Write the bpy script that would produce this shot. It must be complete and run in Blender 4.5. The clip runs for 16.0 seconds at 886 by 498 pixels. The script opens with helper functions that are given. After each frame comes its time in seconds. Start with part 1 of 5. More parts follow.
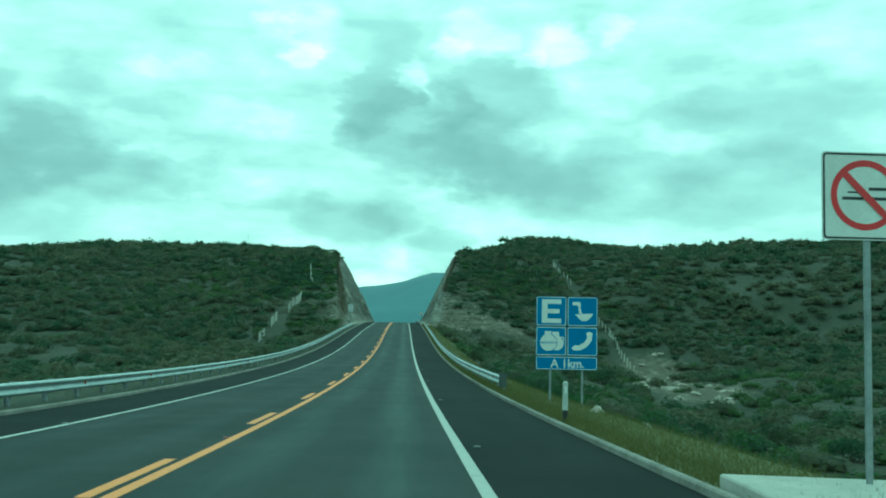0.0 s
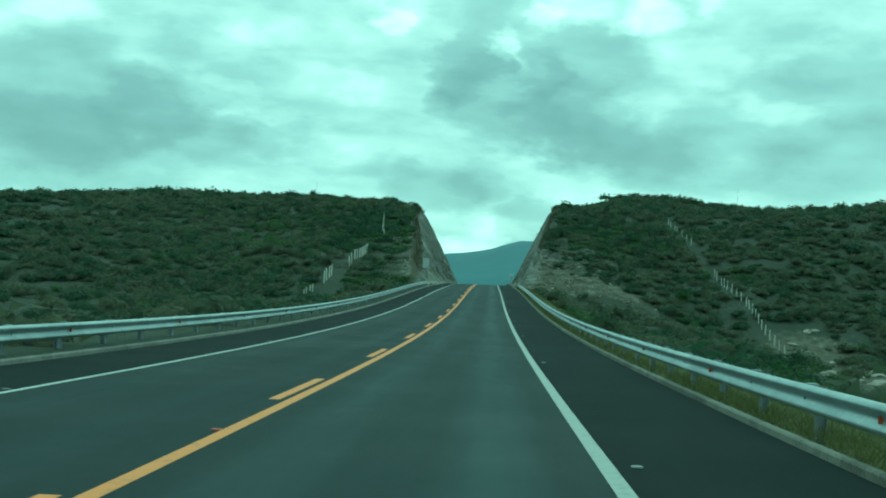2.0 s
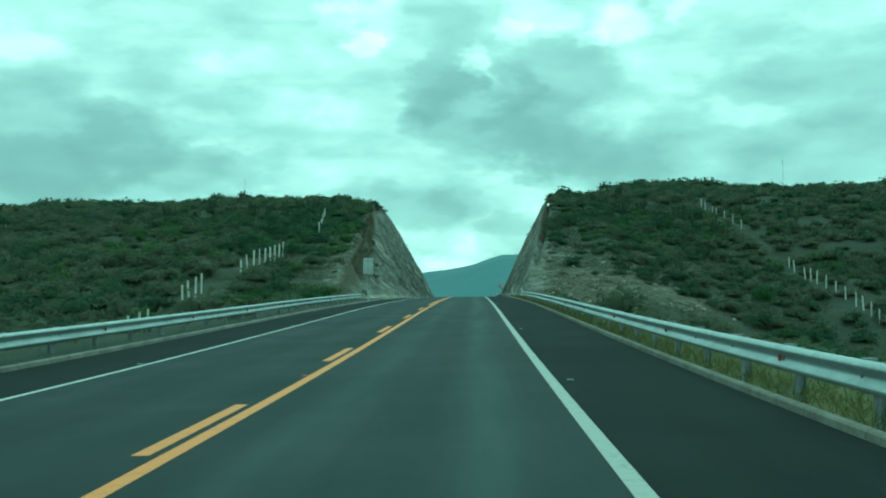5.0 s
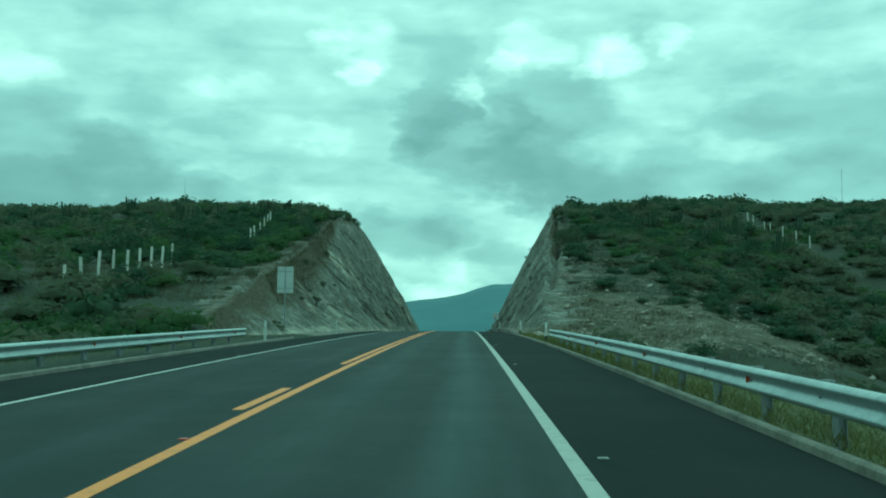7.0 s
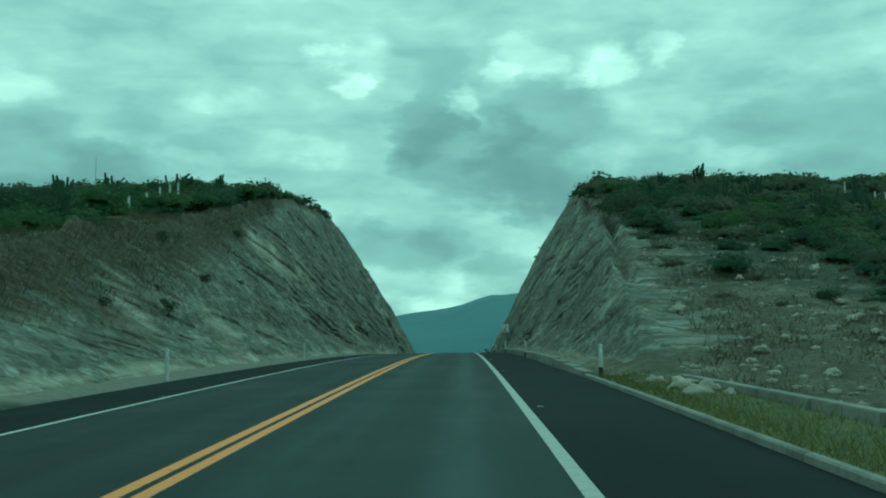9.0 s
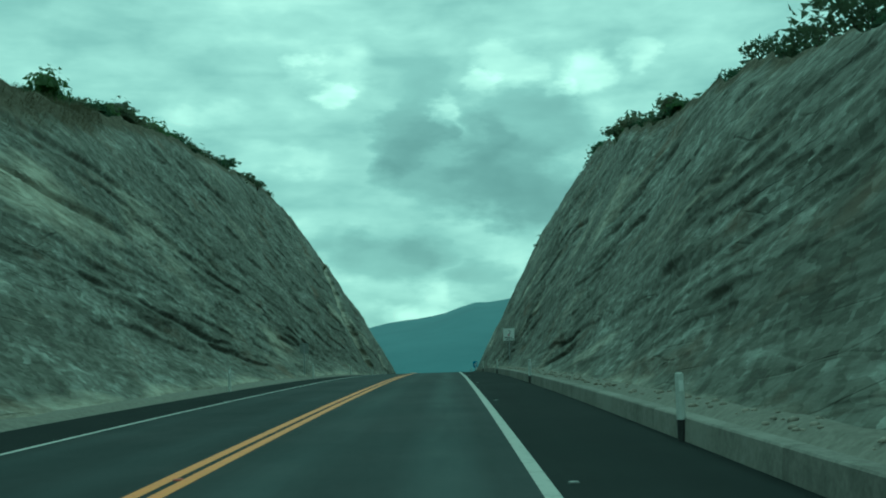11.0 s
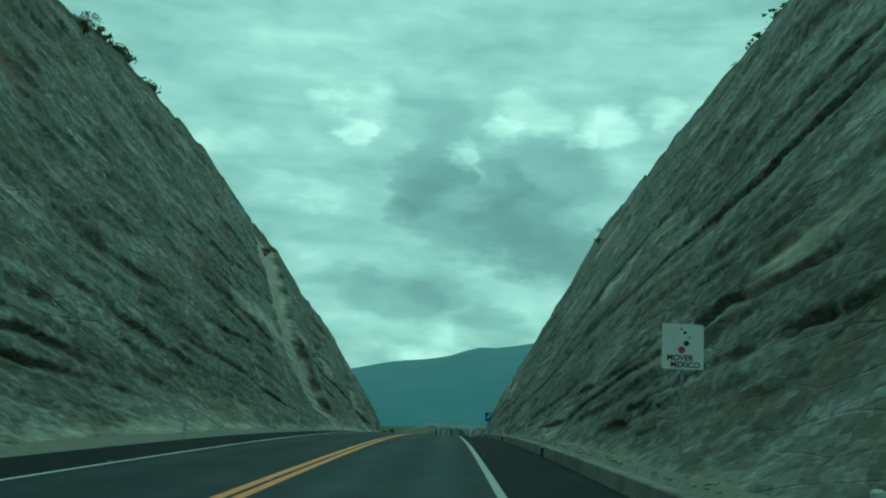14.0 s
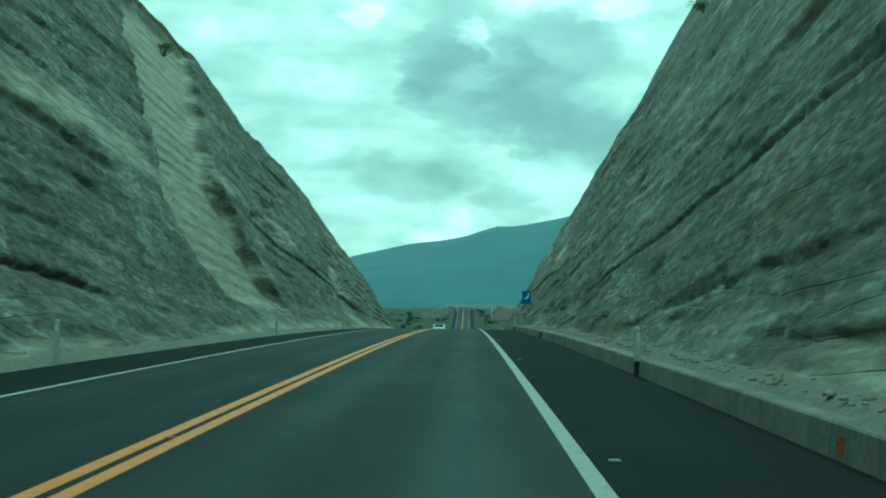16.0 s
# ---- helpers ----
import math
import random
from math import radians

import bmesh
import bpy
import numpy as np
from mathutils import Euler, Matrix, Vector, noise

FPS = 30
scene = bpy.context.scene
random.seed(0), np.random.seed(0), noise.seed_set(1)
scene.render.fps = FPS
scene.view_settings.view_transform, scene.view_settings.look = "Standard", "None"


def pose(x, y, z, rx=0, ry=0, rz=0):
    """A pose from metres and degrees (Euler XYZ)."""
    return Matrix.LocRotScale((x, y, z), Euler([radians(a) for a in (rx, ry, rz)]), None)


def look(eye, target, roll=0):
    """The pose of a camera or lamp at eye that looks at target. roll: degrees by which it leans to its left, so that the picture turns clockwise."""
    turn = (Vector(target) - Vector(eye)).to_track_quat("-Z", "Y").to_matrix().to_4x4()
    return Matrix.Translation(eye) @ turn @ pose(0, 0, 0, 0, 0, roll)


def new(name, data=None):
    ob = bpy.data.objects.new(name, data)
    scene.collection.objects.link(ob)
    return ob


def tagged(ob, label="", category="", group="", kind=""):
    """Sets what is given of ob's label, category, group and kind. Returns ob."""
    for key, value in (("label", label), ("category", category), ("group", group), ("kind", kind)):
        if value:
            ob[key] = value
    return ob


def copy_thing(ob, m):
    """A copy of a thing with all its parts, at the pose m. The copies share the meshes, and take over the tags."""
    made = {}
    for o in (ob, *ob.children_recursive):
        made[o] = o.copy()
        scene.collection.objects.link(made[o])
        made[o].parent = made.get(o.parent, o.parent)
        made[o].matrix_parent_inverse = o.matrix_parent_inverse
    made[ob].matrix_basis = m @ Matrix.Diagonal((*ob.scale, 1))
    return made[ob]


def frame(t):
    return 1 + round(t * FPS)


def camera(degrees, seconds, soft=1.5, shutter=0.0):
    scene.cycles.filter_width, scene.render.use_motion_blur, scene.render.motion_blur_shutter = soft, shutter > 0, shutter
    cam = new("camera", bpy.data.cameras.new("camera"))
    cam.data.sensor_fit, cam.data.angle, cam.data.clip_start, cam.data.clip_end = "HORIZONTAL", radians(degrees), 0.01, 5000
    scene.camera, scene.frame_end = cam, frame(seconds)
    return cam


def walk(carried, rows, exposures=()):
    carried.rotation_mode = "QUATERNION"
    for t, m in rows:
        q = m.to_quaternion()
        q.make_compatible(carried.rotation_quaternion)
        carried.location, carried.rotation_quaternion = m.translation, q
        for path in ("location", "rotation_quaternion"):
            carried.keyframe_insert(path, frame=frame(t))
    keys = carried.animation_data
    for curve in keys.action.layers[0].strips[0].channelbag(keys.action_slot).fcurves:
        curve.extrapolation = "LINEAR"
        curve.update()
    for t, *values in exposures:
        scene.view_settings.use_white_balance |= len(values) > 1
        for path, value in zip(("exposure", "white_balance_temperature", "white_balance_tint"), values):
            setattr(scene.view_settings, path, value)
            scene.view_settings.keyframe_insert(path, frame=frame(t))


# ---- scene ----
import itertools

# ---------------------------------------------------------------- camera
# seconds, x, y, z, yaw, pitch, lean to the right
PATH = [
    (0.0, 2.75, -0.00, 0.575, -2.01, 4.41, -1.06),
    (0.5, 2.76, 9.58, 0.293, -1.30, 4.19, -1.09),
    (1.0, 2.71, 19.17, 0.050, -1.28, 3.73, -0.89),
    (1.5, 2.69, 28.88, -0.152, 0.91, 3.26, 0.02),
    (2.0, 2.57, 38.63, -0.302, 2.70, 2.54, -2.52),
    (2.5, 2.49, 48.44, -0.405, 5.66, 1.74, -1.96),
    (3.0, 2.60, 58.31, -0.463, 2.72, 2.62, 0.86),
    (3.5, 2.53, 68.20, -0.472, 2.06, 2.59, 0.45),
    (4.0, 2.54, 77.88, -0.422, 2.00, 2.75, 0.49),
    (4.5, 2.55, 87.26, -0.317, 1.87, 3.12, 0.61),
    (5.0, 2.56, 96.46, -0.162, 1.71, 3.56, 0.74),
    (5.5, 2.57, 105.65, 0.044, 1.57, 3.93, 0.86),
    (6.0, 2.57, 114.97, 0.300, 1.52, 4.09, 0.91),
    (6.5, 2.67, 124.41, 0.603, 0.74, 4.62, 1.41),
    (7.0, 2.68, 133.95, 0.922, 1.19, 5.12, -0.38),
    (7.5, 2.68, 143.66, 1.252, 1.50, 5.28, -0.76),
    (8.0, 2.64, 153.50, 1.568, 1.46, 6.16, 1.32),
    (8.5, 2.64, 163.39, 1.861, 1.15, 7.07, 0.42),
    (9.0, 2.63, 173.36, 2.135, 1.04, 5.76, 0.72),
    (9.5, 2.65, 183.35, 2.391, 0.92, 5.72, 0.65),
    (10.0, 2.67, 193.28, 2.630, 0.79, 5.80, 0.81),
    (10.5, 2.71, 203.08, 2.851, 0.48, 5.98, 1.20),
    (11.0, 2.76, 212.80, 3.047, 0.12, 6.20, 1.67),
    (11.5, 2.80, 222.44, 3.215, -0.19, 6.38, 2.06),
    (12.0, 2.82, 232.04, 3.353, -0.32, 6.45, 2.22),
    (12.5, 2.77, 241.62, 3.460, -0.50, 6.83, 1.41),
    (13.0, 2.71, 251.19, 3.545, 0.40, 7.05, -1.06),
    (13.5, 2.76, 260.77, 3.613, 0.66, 6.80, 0.74),
    (14.0, 2.75, 270.37, 3.658, 0.74, 8.51, -2.83),
    (14.5, 2.70, 280.02, 3.672, 0.40, 2.46, -1.41),
    (15.0, 2.73, 289.75, 3.658, 0.05, 2.71, -1.19),
    (15.5, 2.69, 299.56, 3.619, 0.30, 2.21, -0.15),
    (16.0, 2.68, 309.46, 3.545, 1.37, 2.08, -0.52),
]


def aim(x, y, z, yaw, pitch, lean):
    a, p = radians(yaw), radians(pitch)
    eye = Vector((x, y, z))
    return look(eye, eye + Vector((-math.sin(a) * math.cos(p), math.cos(a) * math.cos(p), math.sin(p))), -lean)


cam = camera(45.51, 16.0, soft=2.0)
EXPOSURES = [(t, e, 4530, -65) for t, e in ((0.0, 0.27), (0.5, -0.03), (1.0, -0.08), (1.5, -0.03), (3.0, 0.25), (3.5, 0.18), (6.0, 0.13), (7.0, -0.05), (8.0, -0.22), (8.5, -0.36), (9.0, -0.34), (9.5, -0.30), (12.5, -0.35), (13.5, -0.45), (14.5, -0.46), (15.0, -0.06), (16.0, 0.16))]
walk(cam, [(t, aim(*p)) for t, *p in PATH], EXPOSURES)


# ---------------------------------------------------------------- node helpers
class Nodes:
    """A small writer for shader node trees."""

    def __init__(self, tree):
        self.tree = tree
        tree.nodes.clear()

    def add(self, kind, inputs=(), **props):
        n = self.tree.nodes.new(kind)
        for k, v in props.items():
            if k == "operation":
                n.operation = v
            elif k == "blend_type":
                n.blend_type = v
            elif k == "data_type":
                n.data_type = v
            elif k == "noise_dimensions":
                n.noise_dimensions = v
            elif k == "feature":
                n.feature = v
            elif k == "sky_type":
                n.sky_type = v
            elif k == "attribute_name":
                n.attribute_name = v
        for key, v in dict(inputs).items():
            self.put(n.inputs[key], v)
        return n

    def put(self, socket, v):
        if isinstance(v, bpy.types.NodeSocket):
            self.tree.links.new(v, socket)
        elif isinstance(v, bpy.types.Node):
            self.tree.links.new(v.outputs[0], socket)
        else:
            socket.default_value = v

    def math(self, op, a, b=0.0, c=0.0):
        return self.add("ShaderNodeMath", {0: a, 1: b, 2: c}, operation=op).outputs[0]

    def vec(self, op, a, b=(0, 0, 0)):
        n = self.add("ShaderNodeVectorMath", {0: a, 1: b}, operation=op)
        return n.outputs["Value"] if op in ("DOT_PRODUCT", "LENGTH") else n.outputs[0]

    def noise(self, vector, scale, detail=4.0, rough=0.55, distortion=0.0):
        return self.add("ShaderNodeTexNoise", {"Vector": vector, "Scale": scale, "Detail": detail, "Roughness": rough, "Distortion": distortion}).outputs["Fac"]

    def ramp(self, fac, stops):
        n = self.tree.nodes.new("ShaderNodeValToRGB")
        el = n.color_ramp.elements
        while len(el) < len(stops):
            el.new(0.5)
        for e, (pos, col) in zip(el, stops):
            e.position, e.color = pos, (*col, 1) if len(col) == 3 else col
        self.put(n.inputs[0], fac)
        return n.outputs[0]

    def span(self, v, lo, hi, a=0.0, b=1.0):
        return self.add("ShaderNodeMapRange", {0: v, 1: lo, 2: hi, 3: a, 4: b}).outputs[0]

    def mix(self, fac, a, b, blend="MIX"):
        n = self.tree.nodes.new("ShaderNodeMix")
        n.data_type, n.blend_type = "RGBA", blend
        self.put(n.inputs[0], fac)
        self.put(n.inputs[6], a if not isinstance(a, tuple) else (*a, 1))
        self.put(n.inputs[7], b if not isinstance(b, tuple) else (*b, 1))
        return n.outputs[2]


def material(name, rough=0.8, metal=0.0):
    """A material, its node writer, its principled shader and its object coordinates."""
    m = bpy.data.materials.new(name)
    m.use_nodes = True
    n = Nodes(m.node_tree)
    p = n.add("ShaderNodeBsdfPrincipled", {"Roughness": rough, "Metallic": metal})
    out = n.add("ShaderNodeOutputMaterial")
    n.put(out.inputs[0], p)
    return m, n, p, n.add("ShaderNodeTexCoord").outputs["Object"]


def bump(n, p, height, strength=0.4, distance=0.02):
    n.put(p.inputs["Normal"], n.add("ShaderNodeBump", {"Strength": strength, "Distance": distance, "Height": height}).outputs[0])


# ---------------------------------------------------------------- sky, sun
SUN_AZ, SUN_EL = 20.0, 48.0   # degrees, right of the road's heading, above the horizon
world = bpy.data.worlds.new("world")
scene.world = world
world.use_nodes = True
n = Nodes(world.node_tree)
d = n.add("ShaderNodeTexCoord").outputs["Generated"]
sky = n.add("ShaderNodeTexSky", sky_type="NISHITA")
sky.sun_disc, sky.sun_elevation, sky.sun_rotation = False, radians(SUN_EL), radians(SUN_AZ)
tall = n.vec("MULTIPLY", d, (1.0, 1.0, 2.2))
flat = n.vec("MULTIPLY", d, (1.0, 1.0, 4.5))
mass = n.noise(tall, 5.0, 5, 0.50, 0.2)
puff = n.noise(n.vec("ADD", tall, (3.1, 0.4, 1.7)), 17.0, 5, 0.50, 0.2)
streak = n.noise(n.vec("ADD", flat, (1.3, 5.4, 0.7)), 8.0, 4, 0.50, 0.3)
wob = n.add("ShaderNodeTexNoise", {"Vector": tall, "Scale": 13.0, "Detail": 7.0, "Roughness": 0.58}).outputs["Color"]
dw = n.vec("ADD", d, n.vec("MULTIPLY", n.vec("SUBTRACT", wob, (0.5, 0.5, 0.5)), (0.10, 0.06, 0.065)))
# cloud banks and thin places: azimuth, elevation, half width in degrees, weight, flattening
BANKS = [(-21.0, 14.5, 7.0, 0.06, 1.5), (-12.0, 15.5, 6.0, 0.04, 1.6), (12.7, 8.2, 4.0, -0.09, 2.2), (18.3, 7.6, 4.6, -0.11, 2.2), (8.8, 6.8, 2.4, -0.06, 2.0), (-21.7, 6.8, 4.9, -0.07, 2.4), (-14.6, 7.4, 3.7, -0.06, 2.6), (-8.3, 7.1, 2.1, -0.05, 2.6),
         (-1.8, 12.5, 1.8, -0.20, 1.0), (-2.6, 10.7, 1.1, -0.12, 1.1), (0.6, 10.6, 2.9, -0.24, 1.1), (3.2, 9.8, 2.7, -0.21, 1.3), (5.5, 9.0, 2.9, -0.18, 1.5), (8.2, 8.1, 3.0, -0.14, 1.8),
         (4.9, 13.2, 2.4, -0.14, 1.2), (2.2, 12.3, 1.3, -0.09, 1.0), (-22.8, 9.2, 4.5, -0.18, 1.6), (-18.7, 9.4, 3.0, -0.18, 1.6), (-15.5, 8.2, 2.7, -0.12, 2.0), (-11.7, 7.8, 2.7, -0.08, 2.6),
         (-23.6, 7.3, 3.8, -0.12, 2.0), (-3.3, 5.8, 2.6, -0.15, 1.9), (-1.0, 6.1, 1.7, -0.09, 1.8), (2.2, 4.1, 1.9, -0.15, 1.3), (-5.9, 6.9, 2.0, -0.05, 3.0), (18.7, 11.9, 4.1, -0.12, 1.8),
         (14.2, 11.5, 3.0, -0.09, 2.0), (20.8, 9.3, 3.0, -0.09, 2.0), (11.0, 10.2, 2.0, -0.08, 1.3), (16.9, 8.4, 4.1, -0.06, 2.6), (9.3, 15.8, 1.7, -0.03, 2.0), (-2.2, 15.8, 2.7, -0.05, 1.6),
         (-20.7, 12.5, 3.8, -0.06, 2.4), (-22.9, 13.2, 2.4, -0.02, 2.0), (-10.7, 12.9, 2.0, -0.01, 2.5), (-15.2, 11.0, 2.0, -0.03, 3.0), (-17.6, 16.4, 5.5, -0.02, 2.5), (7.4, 15.2, 1.5, 0.16, 1.1),
         (5.7, 14.6, 1.0, 0.12, 1.5), (3.7, 16.2, 1.4, 0.10, 1.3), (11.1, 15.8, 1.0, 0.10, 1.3), (0.3, 13.9, 0.9, 0.14, 1.0), (1.1, 12.9, 0.8, 0.10, 1.0), (-6.4, 14.7, 0.9, 0.12, 1.2),
         (-7.5, 16.3, 0.7, 0.10, 1.4), (2.4, 15.5, 0.6, 0.10, 1.0), (-13.1, 13.6, 2.1, 0.07, 2.6), (-8.3, 11.0, 2.4, 0.07, 3.5), (-14.6, 10.2, 1.8, 0.06, 2.6), (12.9, 10.4, 1.7, 0.05, 1.6),
         (15.4, 9.4, 1.8, 0.06, 1.4), (1.2, 7.1, 1.8, 0.05, 2.2), (3.9, 7.4, 1.2, 0.05, 1.5), (-0.1, 3.2, 2.7, 0.10, 2.6), (-2.9, 2.9, 1.2, 0.07, 2.0), (-5.8, 15.6, 1.8, 0.08, 1.5),
         (-23.7, 14.1, 1.8, 0.09, 2.0), (-9.0, 7.5, 2.1, 0.05, 3.0), (10.8, 13.1, 2.4, 0.06, 2.0)]
dens = n.math("ADD", n.math("MULTIPLY", n.math("SUBTRACT", mass, 0.5), 0.34), n.math("ADD", n.math("MULTIPLY", n.math("SUBTRACT", puff, 0.5), 0.30), n.math("MULTIPLY", n.math("SUBTRACT", streak, 0.5), 0.30)))
for az, el, half, weight, flatness in BANKS:
    c = (math.sin(radians(az)) * math.cos(radians(el)), math.cos(radians(az)) * math.cos(radians(el)), math.sin(radians(el)))
    off = n.vec("LENGTH", n.vec("MULTIPLY", n.vec("SUBTRACT", dw, c), (1.0, 0.5, flatness)))
    w = n.add("ShaderNodeMapRange", {0: off, 1: radians(half) * 1.45, 2: radians(half) * 0.55, 3: 0.0, 4: weight})
    w.interpolation_type = "SMOOTHERSTEP"
    dens = n.math("ADD", dens, w.outputs[0])
light = n.math("ADD", dens, 0.55)
cloud = n.ramp(light, [(0.0, (0.32, 0.345, 0.36)), (0.26, (0.43, 0.452, 0.466)), (0.48, (0.62, 0.635, 0.64)), (0.62, (0.90, 0.865, 0.85)), (0.74, (1.25, 1.13, 1.08)), (0.95, (2.0, 1.72, 1.62))])
both = n.mix(0.06, cloud, n.vec("MULTIPLY", sky.outputs[0], (0.1, 0.1, 0.1)))
bg = n.add("ShaderNodeBackground", {"Color": both, "Strength": 1.0})
out = n.add("ShaderNodeOutputWorld")
n.put(out.inputs[0], bg)

sun = new("sun", bpy.data.lights.new("sun", "SUN"))
sun.data.energy, sun.data.angle, sun.data.color = 0.35, radians(30), (1.0, 0.95, 0.88)
az, el = radians(SUN_AZ), radians(SUN_EL)
sun.matrix_world = look((0, 0, 300), Vector((0, 0, 300)) - Vector((math.sin(az) * math.cos(el), math.cos(az) * math.cos(el), math.sin(el))))

# ---------------------------------------------------------------- materials
def asphalt(name, lo, hi, track, rough, sheen=0.24):
    m, n, p, co = material(name, rough)
    p.inputs["Specular IOR Level"].default_value = sheen
    stretch = n.vec("MULTIPLY", co, (1.0, 0.06, 1.0))
    patch = n.noise(co, 0.35, 5, 0.6)
    streak = n.noise(stretch, 1.6, 4, 0.6)
    grain = n.noise(co, 90, 2, 0.7)
    mottle = n.noise(n.vec("MULTIPLY", co, (1.0, 0.35, 1.0)), 9.0, 6, 0.7)
    f = n.math("ADD", n.math("MULTIPLY", patch, 0.45), n.math("ADD", n.math("MULTIPLY", streak, 0.4), n.math("ADD", n.math("MULTIPLY", grain, 0.22), n.math("MULTIPLY", mottle, 0.3))))
    col = n.ramp(f, [(0.48, lo), (0.86, hi)])
    if track:
        # polished wheel paths of the two lanes
        x = n.math("ABSOLUTE", n.add("ShaderNodeSeparateXYZ", {0: co}).outputs[0])
        w = n.math("ABSOLUTE", n.math("SUBTRACT", n.math("ABSOLUTE", n.math("SUBTRACT", x, 1.8)), 0.85))
        lane = n.span(n.add("ShaderNodeSeparateXYZ", {0: co}).outputs[0], -0.4, 2.6, 0.35, 1.3)
        worn = n.math("MULTIPLY", n.math("MULTIPLY", n.span(w, 0.55, 0.1), lane), n.span(streak, 0.3, 0.7, 0.3, 1.0))
        # the whole left lane is mixed darker than the right one
        x = n.add("ShaderNodeSeparateXYZ", {0: co}).outputs[0]
        col = n.mix(n.span(x, -0.3, 0.3, 0.30, 0.0), col, (0.008, 0.0125, 0.0135))
        col = n.mix(n.math("MULTIPLY", worn, track), col, (0.062, 0.080, 0.082))
    n.put(p.inputs["Base Color"], col)
    n.put(p.inputs["Roughness"], n.span(patch, 0.3, 0.7, rough - 0.08, rough + 0.1))
    bump(n, p, grain, 0.5, 0.006)
    return m


LANE = asphalt("lane_asphalt", (0.0112, 0.0172, 0.0184), (0.036, 0.0475, 0.0490), 0.75, 0.78, 0.22)
SHOULDER = asphalt("shoulder_asphalt", (0.0074, 0.0104, 0.0105), (0.0185, 0.0236, 0.0236), 0.0, 0.9, 0.14)


def paint(name, col, worn):
    m, n, p, co = material(name, 0.6)
    f = n.noise(co, 7, 6, 0.7)
    n.put(p.inputs["Base Color"], n.mix(n.math("MULTIPLY", n.span(f, 0.52, 0.72), 0.7), col, worn))
    bump(n, p, n.noise(co, 80, 2), 0.3, 0.004)
    return m


# whiter mix, used on the left edge line only
LEFT_LINE_PAINT = paint("left_line_white_paint", (0.60, 0.60, 0.57), (0.30, 0.30, 0.28))
WHITE_PAINT = paint("white_road_paint", (0.43, 0.43, 0.40), (0.17, 0.17, 0.16))
YELLOW_PAINT = paint("yellow_road_paint", (0.72, 0.275, 0.055), (0.40, 0.18, 0.06))


def plain(name, col, dark, scale=3.0, rough=0.6, metal=0.0, relief=0.2):
    """Paint, metal or concrete with stains at two scales."""
    m, n, p, co = material(name, rough, metal)
    own = n.add("ShaderNodeObjectInfo").outputs["Random"]
    co = n.vec("ADD", co, n.add("ShaderNodeCombineXYZ", {0: n.math("MULTIPLY", own, 31.0), 1: n.math("MULTIPLY", own, 17.0), 2: own}))
    f = n.math("ADD", n.math("MULTIPLY", n.noise(co, scale, 5, 0.65), 0.6), n.math("MULTIPLY", n.noise(co, scale * 12, 3, 0.7), 0.4))
    n.put(p.inputs["Base Color"], n.mix(n.math("ADD", n.span(f, 0.40, 0.68), n.math("MULTIPLY", n.math("SUBTRACT", own, 0.5), 0.35)), col, dark))
    n.put(p.inputs["Roughness"], n.span(f, 0.3, 0.7, rough - 0.1, min(1.0, rough + 0.12)))
    bump(n, p, n.noise(co, scale * 25, 2), relief, 0.004)
    return m


GALVANISED = plain("galvanised_steel", (0.46, 0.50, 0.505), (0.31, 0.34, 0.35), 1.5, 0.42, 0.75)
POST_STEEL = plain("post_steel", (0.34, 0.36, 0.37), (0.20, 0.21, 0.22), 4.0, 0.55, 0.4)
DIRTY_KERB = plain("dirty_kerb_concrete", (0.22, 0.21, 0.175), (0.075, 0.07, 0.058), 1.6, 0.95, 0.0, 0.6)
KERB_CONCRETE = plain("kerb_concrete", (0.27, 0.26, 0.23), (0.12, 0.115, 0.10), 0.9, 0.9, 0.0, 0.5)
PALE_CONCRETE = plain("pale_concrete", (0.48, 0.47, 0.43), (0.34, 0.33, 0.30), 1.2, 0.9, 0.0, 0.5)
WHITE_POST = plain("white_post_paint", (0.58, 0.60, 0.57), (0.38, 0.39, 0.36), 5.0, 0.5)
BLACK_POST = plain("black_post_paint", (0.012, 0.012, 0.013), (0.03, 0.03, 0.03), 5.0, 0.5)
SIGN_BLUE = plain("sign_blue", (0.008, 0.16, 0.42), (0.006, 0.13, 0.34), 2.0, 0.35)
SIGN_WHITE = plain("sign_white", (0.76, 0.77, 0.76), (0.62, 0.63, 0.60), 3.0, 0.4)
SIGN_RED = plain("sign_red", (0.50, 0.02, 0.03), (0.40, 0.02, 0.03), 3.0, 0.4)
SIGN_PINK = plain("sign_crimson", (0.42, 0.03, 0.10), (0.34, 0.03, 0.08), 3.0, 0.4)
SIGN_BLACK = plain("sign_black", (0.015, 0.015, 0.016), (0.03, 0.03, 0.03), 3.0, 0.5)
SIGN_BACK = plain("sign_back", (0.52, 0.55, 0.54), (0.42, 0.44, 0.43), 2.0, 0.45, 0.3)
DULL_BACK = plain("dull_sign_back", (0.25, 0.27, 0.26), (0.18, 0.20, 0.19), 2.0, 0.6, 0.2)
END_STEEL = plain("dark_end_steel", (0.10, 0.115, 0.11), (0.06, 0.07, 0.068), 2.0, 0.6, 0.3)
REFLECT_ORANGE = plain("orange_reflector", (0.36, 0.085, 0.03), (0.22, 0.06, 0.03), 4.0, 0.3)
STUD_GREY = plain("worn_stud", (0.30, 0.31, 0.30), (0.18, 0.18, 0.18), 4.0, 0.5)
STUD_RED = plain("red_stud", (0.45, 0.08, 0.05), (0.3, 0.06, 0.04), 4.0, 0.4)
FENCE_POST = plain("fence_post_concrete", (0.66, 0.65, 0.60), (0.44, 0.43, 0.38), 4.0, 0.85)
